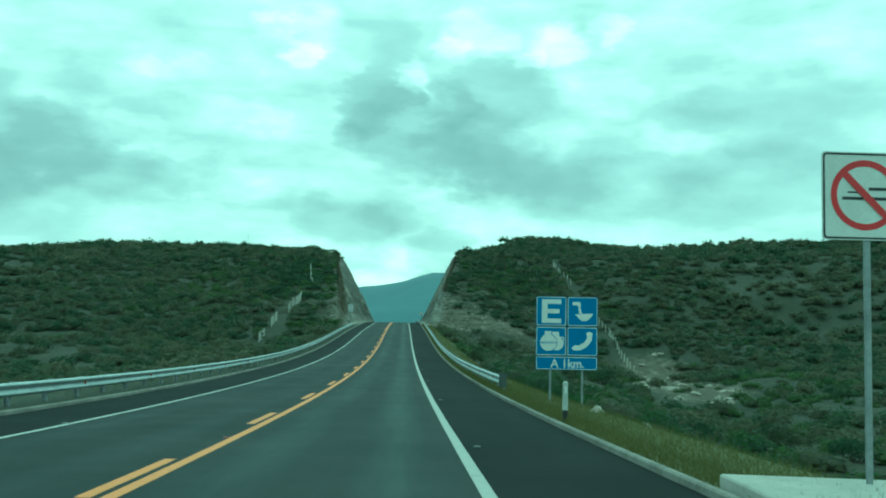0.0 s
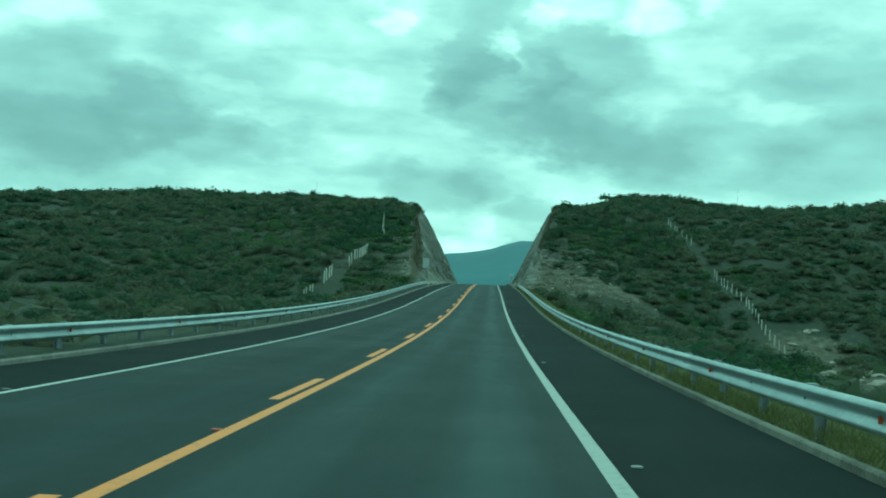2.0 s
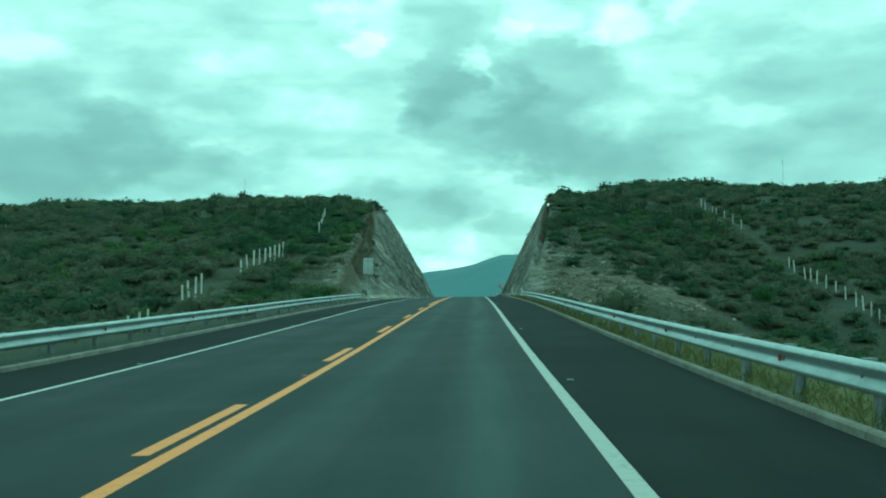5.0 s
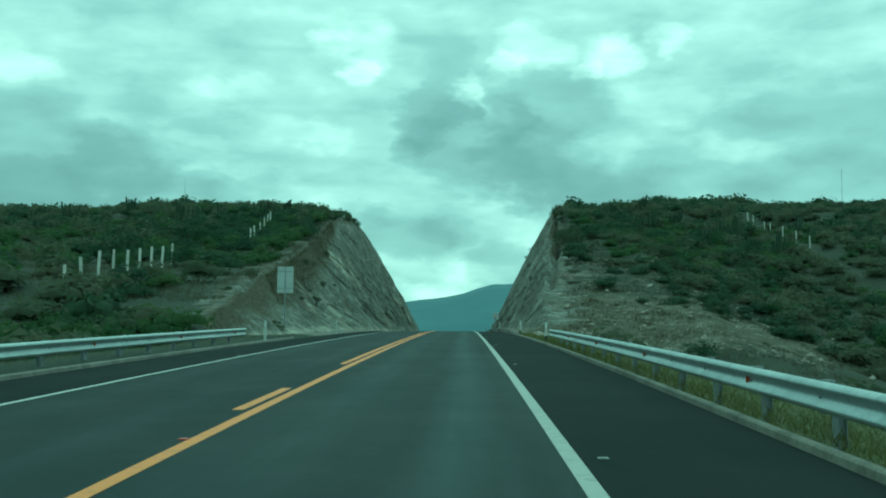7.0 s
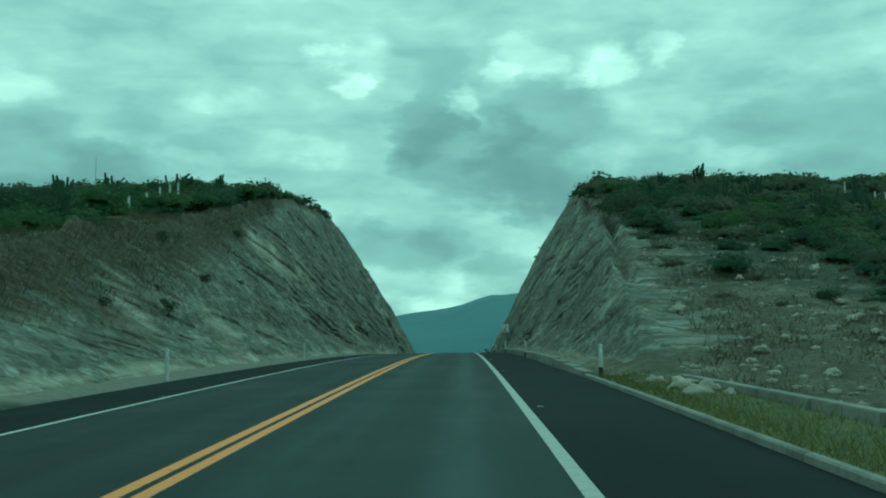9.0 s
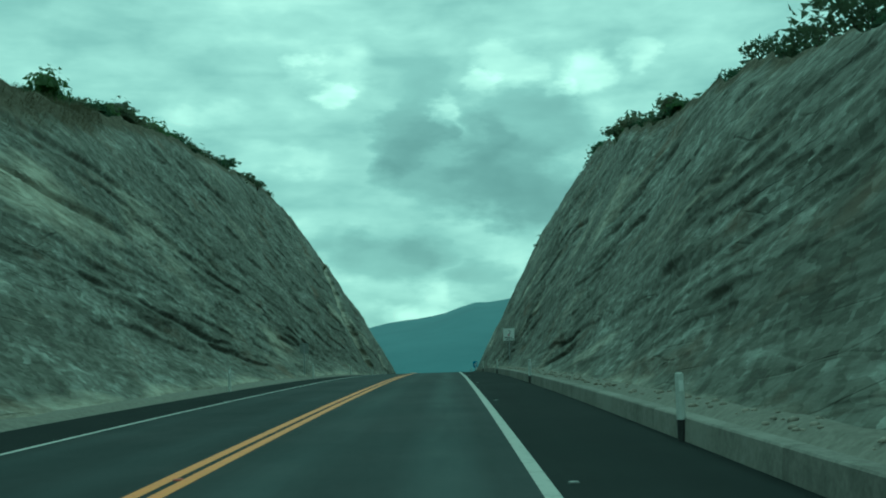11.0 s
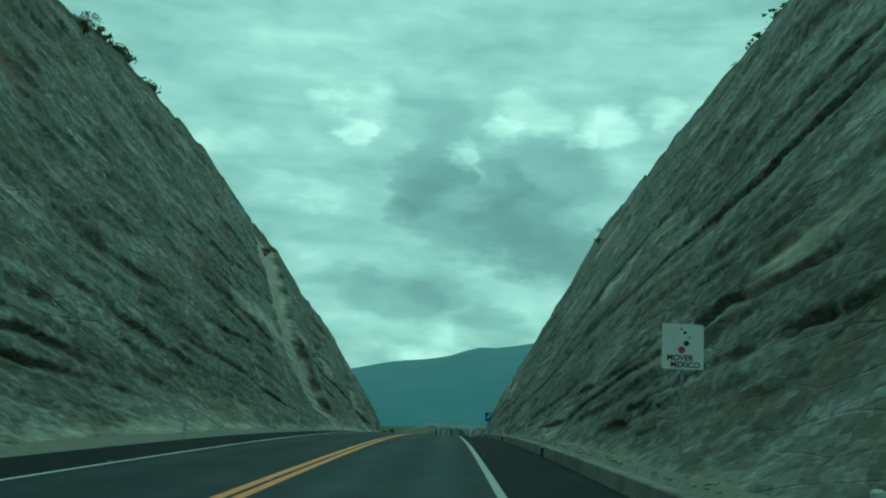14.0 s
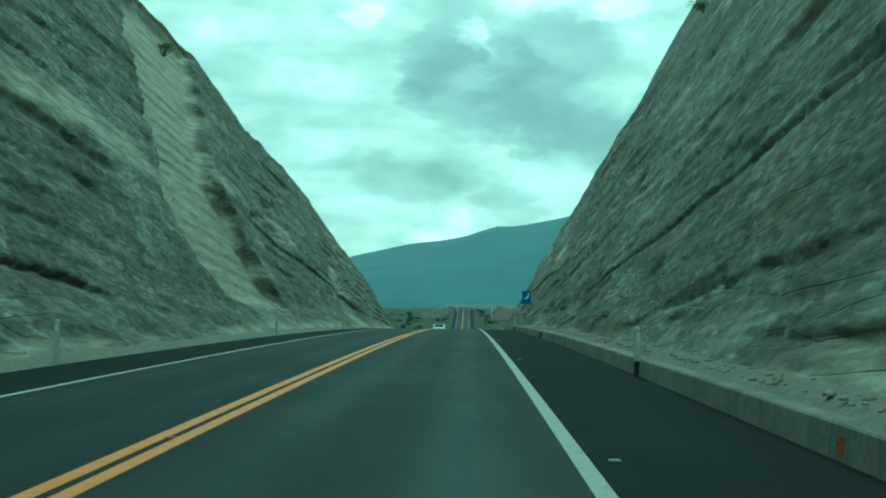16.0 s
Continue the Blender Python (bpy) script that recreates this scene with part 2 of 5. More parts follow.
BRIDGE = plain("bridge_concrete", (0.50, 0.49, 0.46), (0.36, 0.35, 0.33), 0.3, 0.9)
VAN_WHITE = plain("van_white", (0.75, 0.75, 0.73), (0.68, 0.68, 0.66), 1.0, 0.3)
DARK_GLASS = plain("dark_glass", (0.01, 0.012, 0.014), (0.015, 0.015, 0.015), 1.0, 0.08)
RUBBER = plain("rubber", (0.012, 0.012, 0.012), (0.02, 0.02, 0.02), 5.0, 0.8)


def foliage(name, a, b, c):
    m, n, p, co = material(name, 0.75)
    r = n.add("ShaderNodeNewGeometry").outputs["Random Per Island"]
    o = n.add("ShaderNodeObjectInfo").outputs["Random"]
    tone = n.add("ShaderNodeAttribute", attribute_name="tone").outputs["Fac"]
    big = n.noise(co, 0.12, 3)
    f = n.math("ADD", n.math("MULTIPLY", r, 0.16), n.math("ADD", n.math("MULTIPLY", n.math("ADD", tone, n.math("MULTIPLY", o, 0.4)), 0.45), n.math("MULTIPLY", big, 0.35)))
    col = n.ramp(f, [(0.15, a), (0.5, b), (0.95, c)])
    n.put(p.inputs["Base Color"], col)
    thin = n.add("ShaderNodeBsdfTranslucent", {"Color": col})
    mixed = n.add("ShaderNodeMixShader", {0: 0.55, 1: p, 2: thin})
    n.put([k for k in n.tree.nodes if k.type == "OUTPUT_MATERIAL"][0].inputs[0], mixed)
    return m


SCRUB = foliage("scrub_leaves", (0.066, 0.086, 0.047), (0.100, 0.120, 0.067), (0.154, 0.156, 0.096))
DARK_SCRUB = foliage("dark_scrub_leaves", (0.044, 0.074, 0.040), (0.060, 0.098, 0.050), (0.090, 0.126, 0.063))
GREEN_SCRUB = foliage("green_scrub_leaves", (0.050, 0.090, 0.032), (0.076, 0.126, 0.040), (0.120, 0.164, 0.056))
DRY_SCRUB = foliage("dry_scrub_leaves", (0.080, 0.082, 0.050), (0.126, 0.122, 0.072), (0.195, 0.176, 0.108))
DRY_GRASS = foliage("dry_grass_blades", (0.078, 0.076, 0.045), (0.132, 0.122, 0.074), (0.21, 0.186, 0.12))
GRASS = foliage("grass_blades", (0.092, 0.100, 0.032), (0.148, 0.148, 0.048), (0.225, 0.202, 0.085))
BARK = plain("bark", (0.09, 0.075, 0.055), (0.05, 0.04, 0.03), 6.0, 0.9)
CACTUS = plain("cactus_green", (0.035, 0.060, 0.026), (0.020, 0.036, 0.016), 3.0, 0.7)


def ground_material():
    m, n, p, co = material("hill_ground", 0.95)
    bare = n.add("ShaderNodeAttribute", attribute_name="bare").outputs["Fac"]
    green = n.add("ShaderNodeAttribute", attribute_name="green").outputs["Fac"]
    a = n.noise(co, 0.09, 6, 0.6)
    b = n.noise(co, 0.7, 6, 0.65)
    c = n.noise(co, 6.0, 4, 0.7)
    f = n.math("ADD", n.math("MULTIPLY", a, 0.35), n.math("ADD", n.math("MULTIPLY", b, 0.4), n.math("MULTIPLY", c, 0.3)))
    cover = n.ramp(f, [(0.38, (0.023, 0.032, 0.018)), (0.48, (0.033, 0.042, 0.024)), (0.58, (0.046, 0.052, 0.032)), (0.70, (0.076, 0.074, 0.048))])
    soil = n.ramp(n.math("ADD", n.math("MULTIPLY", b, 0.6), n.math("MULTIPLY", c, 0.4)), [(0.36, (0.050, 0.047, 0.030)), (0.48, (0.080, 0.074, 0.048)), (0.57, (0.135, 0.125, 0.090)), (0.66, (0.32, 0.305, 0.255))])
    lush = n.ramp(n.math("ADD", n.math("MULTIPLY", b, 0.5), n.math("MULTIPLY", c, 0.5)), [(0.35, (0.050, 0.058, 0.018)), (0.52, (0.100, 0.106, 0.034)), (0.68, (0.170, 0.152, 0.068))])
    k = n.span(n.math("ADD", bare, n.math("MULTIPLY", n.math("SUBTRACT", b, 0.5), 1.1)), 0.35, 0.65)
    g = n.span(n.math("ADD", green, n.math("MULTIPLY", n.math("SUBTRACT", b, 0.5), 0.8)), 0.35, 0.65)
    dust = n.add("ShaderNodeAttribute", attribute_name="dust").outputs["Fac"]
    dusty = n.ramp(c, [(0.3, (0.135, 0.128, 0.105)), (0.6, (0.225, 0.215, 0.185))])
    col = n.mix(k, n.mix(g, cover, lush), soil)
    n.put(p.inputs["Base Color"], n.mix(n.span(n.math("ADD", dust, n.math("MULTIPLY", n.math("SUBTRACT", b, 0.5), 0.6)), 0.35, 0.6), col, dusty))
    bump(n, p, n.math("MULTIPLY", n.math("ADD", n.math("MULTIPLY", b, 0.7), n.math("MULTIPLY", c, 0.3)), n.span(dust, 0.2, 0.8, 1.0, 0.15)), 0.9, 0.25)
    return m


def rock_material():
    m, n, p, co = material("cut_rock", 0.95)
    p.inputs["Specular IOR Level"].default_value = 0.25
    pale = n.add("ShaderNodeAttribute", attribute_name="pale").outputs["Fac"]
    tone = n.add("ShaderNodeAttribute", attribute_name="tone").outputs["Fac"]
    soil = n.add("ShaderNodeAttribute", attribute_name="soil").outputs["Fac"]
    s = n.add("ShaderNodeSeparateXYZ", {0: co})
    bed = n.math("ADD", s.outputs[2], n.math("MULTIPLY", s.outputs[1], 0.12))
    along = n.add("ShaderNodeCombineXYZ", {0: n.math("MULTIPLY", s.outputs[0], 0.5), 1: n.math("MULTIPLY", s.outputs[1], 0.30), 2: bed}).outputs[0]
    bands = n.noise(n.vec("MULTIPLY", along, (0.6, 0.22, 1.0)), 2.2, 4, 0.6)
    fine = n.noise(n.vec("MULTIPLY", along, (1.0, 0.55, 1.0)), 3.2, 6, 0.66)
    blot = n.noise(n.vec("MULTIPLY", co, (1.0, 0.45, 1.0)), 0.22, 5, 0.6)
    grit = n.noise(n.vec("MULTIPLY", along, (1.0, 0.75, 1.0)), 8.0, 7, 0.76)
    split = n.vec("ADD", along, n.vec("MULTIPLY", n.add("ShaderNodeTexNoise", {"Vector": along, "Scale": 2.2, "Detail": 3.0}).outputs["Color"], (0.12, 0.12, 0.12)))

    def facets(shape):
        """Jointed blocks: one number for each."""
        v = n.add("ShaderNodeTexVoronoi", {"Vector": n.vec("MULTIPLY", split, shape), "Scale": 1.0, "Randomness": 0.9})
        v.distance = "CHEBYCHEV"
        return n.add("ShaderNodeSeparateXYZ", {0: v.outputs["Color"]}).outputs[0]
    slabs, chips, flakes = facets((0.4, 0.80, 0.85)), facets((0.8, 3.0, 2.8)), facets((1.6, 9.5, 7.5))
    f = n.math("ADD", n.math("MULTIPLY", bands, 0.12), n.math("ADD", n.math("MULTIPLY", fine, 0.12), n.math("ADD", n.math("MULTIPLY", blot, 0.28), n.math("ADD", n.math("MULTIPLY", grit, 0.31), n.math("ADD", n.math("MULTIPLY", slabs, 0.08), n.math("ADD", n.math("MULTIPLY", flakes, 0.15), n.math("MULTIPLY", chips, 0.12)))))))
    f = n.math("ADD", f, n.math("MULTIPLY", tone, 0.05))
    col = n.ramp(f, [(0.46, (0.080, 0.080, 0.066)), (0.55, (0.124, 0.125, 0.105)), (0.63, (0.178, 0.180, 0.155)), (0.71, (0.252, 0.259, 0.231)), (0.79, (0.40, 0.41, 0.372))])
    rust = n.span(n.noise(along, 0.45, 5, 0.6), 0.57, 0.72)
    col = n.mix(n.math("MULTIPLY", rust, 0.45), col, (0.19, 0.125, 0.078))
    k = n.span(n.math("ADD", pale, n.math("MULTIPLY", n.math("SUBTRACT", fine, 0.5), 0.9)), 0.3, 0.8)
    col = n.mix(n.math("MULTIPLY", k, 0.85), col, n.ramp(fine, [(0.35, (0.34, 0.315, 0.25)), (0.5, (0.47, 0.445, 0.365)), (0.65, (0.58, 0.555, 0.47))]))
    earth = n.ramp(grit, [(0.35, (0.050, 0.049, 0.030)), (0.5, (0.098, 0.088, 0.060)), (0.65, (0.165, 0.144, 0.104))])
    q = n.span(n.math("ADD", soil, n.math("MULTIPLY", n.math("SUBTRACT", bands, 0.5), 1.2)), 0.4, 0.7)
    col = n.mix(q, col, earth)
    n.put(p.inputs["Base Color"], col)
    seam = n.add("ShaderNodeTexVoronoi", {"Vector": n.vec("MULTIPLY", split, (1.0, 1.1, 2.3)), "Scale": 0.75, "Randomness": 1.0}, feature="DISTANCE_TO_EDGE").outputs["Distance"]
    joint = n.math("MULTIPLY", n.span(seam, 0.035, 0.0), n.span(blot, 0.42, 0.58))
    broken = n.math("ADD", n.math("MULTIPLY", slabs, 0.30), n.math("ADD", n.math("MULTIPLY", chips, 0.32), n.math("ADD", n.math("MULTIPLY", flakes, 0.24), n.math("MULTIPLY", grit, 0.22))))
    broken = n.math("SUBTRACT", broken, n.math("MULTIPLY", joint, 0.26))
    bump(n, p, broken, 1.0, 0.13)
    return m


GROUND = ground_material()
ROCK = rock_material()
BOULDER = plain("boulder_limestone", (0.42, 0.39, 0.33), (0.22, 0.20, 0.16), 1.5, 0.9, 0.0, 0.8)
RUBBLE = plain("rubble_stone", (0.36, 0.33, 0.28), (0.18, 0.16, 0.13), 2.0, 0.95, 0.0, 0.6)

# far mountain: the blue haze of distance is painted in as its own glow
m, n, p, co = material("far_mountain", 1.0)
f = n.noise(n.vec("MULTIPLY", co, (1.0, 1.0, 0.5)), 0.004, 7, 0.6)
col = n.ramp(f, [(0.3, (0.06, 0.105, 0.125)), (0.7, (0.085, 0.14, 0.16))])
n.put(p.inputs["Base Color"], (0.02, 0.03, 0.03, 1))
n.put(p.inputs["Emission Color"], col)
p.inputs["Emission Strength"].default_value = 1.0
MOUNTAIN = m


# ---------------------------------------------------------------- shapes of the land
def lattice(ix, iy, seed):
    h = (ix.astype(np.int64) * 374761393 + iy.astype(np.int64) * 668265263 + seed * 974634777) & 0x7FFFFFFF
    h = ((h ^ (h >> 13)) * 1274126177) & 0x7FFFFFFF
    return ((h ^ (h >> 16)) & 0xFFFF) / 65535.0


def vnoise(x, y, seed=0):
    """Smooth value noise, 0 to 1, on arrays."""
    x, y = np.asarray(x, float), np.asarray(y, float)
    ix, iy = np.floor(x), np.floor(y)
    u, v = x - ix, y - iy
    u, v = u * u * (3 - 2 * u), v * v * (3 - 2 * v)
    a, b = lattice(ix, iy, seed), lattice(ix + 1, iy, seed)
    c, e = lattice(ix, iy + 1, seed), lattice(ix + 1, iy + 1, seed)
    return (a * (1 - u) + b * u) * (1 - v) + (c * (1 - u) + e * u) * v


def fbm(x, y, octaves=4, seed=0, gain=0.5):
    t, amp, tot = 0.0, 1.0, 0.0
    for o in range(octaves):
        t = t + amp * vnoise(np.asarray(x) * 2 ** o, np.asarray(y) * 2 ** o, seed + 17 * o)
        tot, amp = tot + amp, amp * gain
    return t / tot


# grade of the road in degrees along y
GRADE = [(-80, -2.3), (-20, -2.26), (0, -1.80), (20, -1.32), (40, -0.69), (60, -0.17), (80, 0.55), (100, 1.25), (120, 1.87), (140, 1.97), (160, 1.67), (180, 1.45),
         (200, 1.28), (220, 0.96), (240, 0.58), (260, 0.37), (280, -0.01), (300, -0.31), (320, -0.82), (340, -1.17), (360, -1.52), (380, -1.88), (400, -2.25),
         (440, -2.9), (480, -3.4), (520, -3.5), (600, -3.1), (700, -1.6), (760, -0.3), (820, 0.9), (900, 2.0), (1000, 0.6), (1100, -1.5), (1200, -1.0), (5200, -1.0)]
RY = np.arange(-80.0, 5200.0, 1.0)
RZ = np.concatenate([[0.0], np.cumsum(np.tan(np.radians(np.interp(RY[:-1] + 0.5, *zip(*GRADE)))))])
RZ -= np.interp(-20.0, RY, RZ)


def road_z(y):
    return np.interp(y, RY, RZ)


HILL_LEFT = [(-400, -4), (60, -4.5), (120, -4.4), (150, -3.2), (165, -1.2), (180, 2.1), (190, 3.8), (204, 5.8), (222, 8.5), (244, 12.1), (262, 15.3), (275, 17.4), (291, 19.2),
             (310, 21.3), (333, 22.6), (352, 22.4), (362, 20.0), (380, 18.9), (390, 15.6), (412, 13.2), (424, 9.5), (436, 6.5), (450, 3.5), (480, -2.0), (520, -8), (620, -14), (760, -18), (900, -17), (1100, -16), (1500, -24), (5200, -85)]
HILL_RIGHT = [(-400, -5), (60, -6.0), (150, -5.2), (175, -2.6), (192, -0.4), (208, 3.2), (224, 7.0), (245, 11.6), (262, 14.0), (272, 16.2), (285, 18.4), (310, 22.0), (337, 22.6),
              (373, 22.3), (385, 23.2), (392, 17.0), (400, 15.8), (408, 13.1), (415, 11.0), (422, 7.5), (430, 3.5), (450, 0.5), (480, -3.0), (520, -8), (620, -14), (760, -18), (900, -17), (1100, -16), (1500, -24), (5200, -85)]


def natural(x, y):
    """The hill before the road was cut through it."""
    x, y = np.asarray(x, float), np.asarray(y, float)
    left, right = np.interp(y, *zip(*HILL_LEFT)), np.interp(y, *zip(*HILL_RIGHT))
    s = np.clip((x + 8) / 16, 0, 1)
    z = left * (1 - s) + right * s
    on = np.clip((y - 238) / 66, 0, 1) * np.clip((470 - y) / 60, 0, 1)
    z = z + on * np.interp(x, [-200, -120, -70, -50, -25, -16, 14, 24, 40, 60, 85, 130, 200], [-1.8, -0.8, 0.6, 1.9, 2.4, 0, 0, 1.8, 4.2, 4.2, 3.6, 6.2, 8.5])
    z = z + np.clip((x - 22) / 20, 0, 1) * np.interp(y, [262, 285, 300, 320, 340, 380, 425, 480], [0, -1.2, -2.2, -1.7, 0.6, 5.0, 4.0, 0])
    z = z + np.clip((-x - 30) / 25, 0, 1) * np.interp(y, [300, 335, 372, 425], [0, 1.6, 3.6, 0])
    # hollow below the fence on the right flank
    z = z - np.clip((x - 19) / 18, 0, 1) * np.interp(y, [150, 185, 200, 215, 230, 245, 262, 275, 292], [0, 2.6, 4.2, 4.8, 5.2, 3.4, 2.7, 2.5, 0])
    far = np.clip((np.abs(x) - 12) / 25, 0, 1)
    z = z + far * (fbm(x / 45, y / 45, 3, 5) - 0.5) * 5.0 + np.clip((np.abs(x) - 9) / 12, 0, 1) * (fbm(x / 6, y / 6, 3, 9) - 0.5) * 1.0
    # dry gully on the right flank
    z = z - 2.2 * np.exp(-((x - 16 - y * 0.165) / 9) ** 2) * np.clip((y - 60) / 30, 0, 1) * np.clip((205 - y) / 15, 0, 1)
    return z


FOOT = {-1: 7.6, 1: 7.4}
LEAN = {-1: 0.47, 1: 0.49}
EDGE = {-1: 5.3, 1: 5.8}
CUT_EDGE = 5.72
START = {-1: 180.0, 1: 204.0}    # where the rock walls begin


def ground_z(x, y):
    """Height of the ground sheet: the hill, trimmed by the road's bench, cut and fill."""
    x, y = np.asarray(x, float), np.asarray(y, float)
    r, nat, a = road_z(y), natural(x, y), np.abs(x)
    sl = np.where(x < 0, LEAN[-1], LEAN[1])
    foot = np.where(x < 0, FOOT[-1], FOOT[1])
    back = 0.9 * np.clip((y - np.where(x < 0, START[-1], START[1])) / 18, 0, 1)
    hi = r + np.clip(a - foot - back, 0, None) / sl
    bench = r + np.where((x > 0) & (y > 206), 0.22, 0.04) + np.clip(a - 6.3, 0, 1.4) * 0.10
    hi = np.maximum(np.where(a < foot + back, bench, hi), bench)
    lo = r + 0.04 - np.clip(a - 7.6, 0, None) / 1.8
    z = np.minimum(np.maximum(nat, lo), hi)
    edge = np.where(x < 0, EDGE[-1], EDGE[1])
    return np.where(a < edge + 0.25, r - 0.25, z)


def mesh_from(name, verts, faces, mat, smooth=False, attrs=()):
    me = bpy.data.meshes.new(name)
    verts = np.asarray(verts, np.float32)
    faces = np.asarray(faces, np.int32)
    w = faces.shape[1]
    me.vertices.add(len(verts))
    me.vertices.foreach_set("co", verts.ravel())
    me.loops.add(faces.size)
    me.loops.foreach_set("vertex_index", faces.ravel())
    me.polygons.add(len(faces))
    me.polygons.foreach_set("loop_start", np.arange(0, faces.size, w, dtype=np.int32))
    if smooth:
        me.polygons.foreach_set("use_smooth", np.ones(len(faces), bool))
    me.update(calc_edges=True)
    for key, values in attrs:
        me.attributes.new(key, "FLOAT", "POINT").data.foreach_set("value", np.asarray(values, np.float32))
    me.materials.append(mat)
    return me


def grid_faces(rows, cols):
    i = np.arange((rows - 1) * (cols - 1))
    a = i // (cols - 1) * cols + i % (cols - 1)
    return np.stack([a, a + 1, a + cols + 1, a + cols], 1)


def structure(name, me, label, category):
    return tagged(new(name, me), label, category, kind="structure")


def part(name, bm, mat, parent, label=""):
    """One bmesh as one mesh object under a thing or a part."""
    me = bpy.data.meshes.new(name)
    bm.to_mesh(me)
    bm.free()
    me.materials.append(mat)
    ob = new(name, me)
    ob.parent = parent
    return tagged(ob, label)


def share(name, me, parent, m=None):
    """One more object on a mesh that already stands."""
    ob = new(name, me)
    ob.parent = parent
    if m is not None:
        ob.matrix_basis = m
    return ob


def thing(name, label, category, m=None, group="", kind=""):
    ob = tagged(new(name), label, category, group, kind)
    if m is not None:
        ob.matrix_basis = m
    return ob


def box(bm, x0, x1, y0, y1, z0, z1, bevel=0.0):
    r = bmesh.ops.create_cube(bm, size=1.0)
    vs = r["verts"]
    bmesh.ops.scale(bm, vec=(x1 - x0, y1 - y0, z1 - z0), verts=vs)
    bmesh.ops.translate(bm, vec=((x0 + x1) / 2, (y0 + y1) / 2, (z0 + z1) / 2), verts=vs)
    if bevel:
        es = list({e for v in vs for e in v.link_edges})
        bmesh.ops.bevel(bm, geom=es, offset=bevel, segments=2, affect="EDGES")
    return bm


def tube(bm, a, b, r0, r1, sides=8):
    a, b = Vector(a), Vector(b)
    r = bmesh.ops.create_cone(bm, cap_ends=True, segments=sides, radius1=r0, radius2=r1, depth=(b - a).length)
    bmesh.ops.transform(bm, matrix=Matrix.Translation((a + b) / 2) @ (b - a).to_track_quat("Z", "Y").to_matrix().to_4x4(), verts=r["verts"])
    return bm


def slab(bm, pts, y0, y1):
    """A flat outline in x and z, given thickness along y."""
    f = [bm.verts.new((x, y0, z)) for x, z in pts]
    b = [bm.verts.new((x, y1, z)) for x, z in pts]
    bm.faces.new(f)
    bm.faces.new(list(reversed(b)))
    for i in range(len(pts)):
        j = (i + 1) % len(pts)
        bm.faces.new((f[j], f[i], b[i], b[j]))
    return bm


def disc(cx, cz, r, count=28, a0=0.0, a1=360.0):
    return [(cx + r * math.cos(radians(a0 + (a1 - a0) * i / count)), cz + r * math.sin(radians(a0 + (a1 - a0) * i / count))) for i in range(count + (a1 - a0 < 360))]


def lettering(name, text, size, mat, parent, m, label=""):
    cu = bpy.data.curves.new(name, "FONT")
    cu.body, cu.size, cu.extrude, cu.align_x, cu.offset = text, size, 0.002, "CENTER", size * 0.02
    tmp = new(name, cu)
    dg = bpy.context.evaluated_depsgraph_get()
    me = bpy.data.meshes.new_from_object(tmp.evaluated_get(dg))
    bpy.data.objects.remove(tmp)
    me.materials.clear()
    me.materials.append(mat)
    ob = share(name, me, parent, m)
    return tagged(ob, label)


def along(y, x, up=0.0):
    """A pose on the road's surface, pitched with its grade."""
    s = math.degrees(math.atan(float(road_z(y + 0.5) - road_z(y - 0.5))))
    return pose(x, y, float(road_z(y)) + up, s, 0, 0)


# ---------------------------------------------------------------- ground
gx = np.unique(np.concatenate([np.arange(-30, 30.01, 0.8), np.arange(30, 120.01, 2.5), -np.arange(30, 120.01, 2.5), np.geomspace(125, 4500, 26), -np.geomspace(125, 4500, 26)]))
gy = np.unique(np.concatenate([np.arange(-60, 470.01, 1.6), np.arange(475, 700, 6), np.geomspace(705, 4900, 40), [-4000, -1500, -600, -250, -120]]))
GX, GY = np.meshgrid(gx, gy)
GZ = ground_z(GX, GY)
rough = (fbm(GX / 2.2, GY / 2.2, 3, 31) - 0.5) * 0.45 * np.clip((np.abs(GX) - 9) / 6, 0, 1)
GZ = GZ + rough
right_terrace = 0.95 * np.exp(-((GX - 18) / 13) ** 2 - ((GY - 202 - (GX - 10) * 0.15) / 7) ** 2) * (GX > 6) + 0.55 * np.exp(-((GX - 12) / 7) ** 2 - ((GY - 214) / 14) ** 2) * (GX > 6)
left_terrace = 0.42 * np.exp(-((GX + 10.5) / 4) ** 2 - ((GY - 194) / 13) ** 2)
gully = 0.95 * np.exp(-((GX - 16 - GY * 0.165 - 2 * np.sin(GY / 9)) / 7) ** 2) * np.clip((GY - 112) / 15, 0, 1) * np.clip((206 - GY) / 10, 0, 1)
bench = np.clip(2.0 - np.abs(np.abs(GX) - 6.9), 0, 1) * np.clip((GY - np.where(GX < 0, 189, 204)) / 8, 0, 1) * (GY < 470)
nose = 0.5 * np.exp(-((GX - 9.5 - (GY - 204) * 0.2) / 3.0) ** 2 - ((GY - 213) / 13) ** 2) * (GX > 7)
bare = np.clip(np.maximum.reduce([right_terrace, left_terrace, gully, bench, nose]), 0, 1)
slope = 0.34 * np.clip((GY - 192) / 12, 0, 1) * np.clip((240 - GY) / 14, 0, 1) * np.clip((30 - np.abs(GX)) / 10, 0, 1) * (0.6 + 0.8 * fbm(GX / 5, GY / 5, 3, 41))
bare = np.maximum(bare, np.clip(slope, 0, 1) * (np.abs(GX) > 7))
green = np.clip(1.6 - np.abs(GX - 7.8) / 1.8, 0, 1) * (GY < 212) * (1 - bench)
structure("ground", mesh_from("ground", np.stack([GX, GY, GZ], -1).reshape(-1, 3), grid_faces(len(gy), len(gx)), GROUND, True, [("bare", bare.ravel()), ("green", green.ravel()), ("dust", bench.ravel())]),
          "dry scrub hillside ground with bare stony patches", "ground")

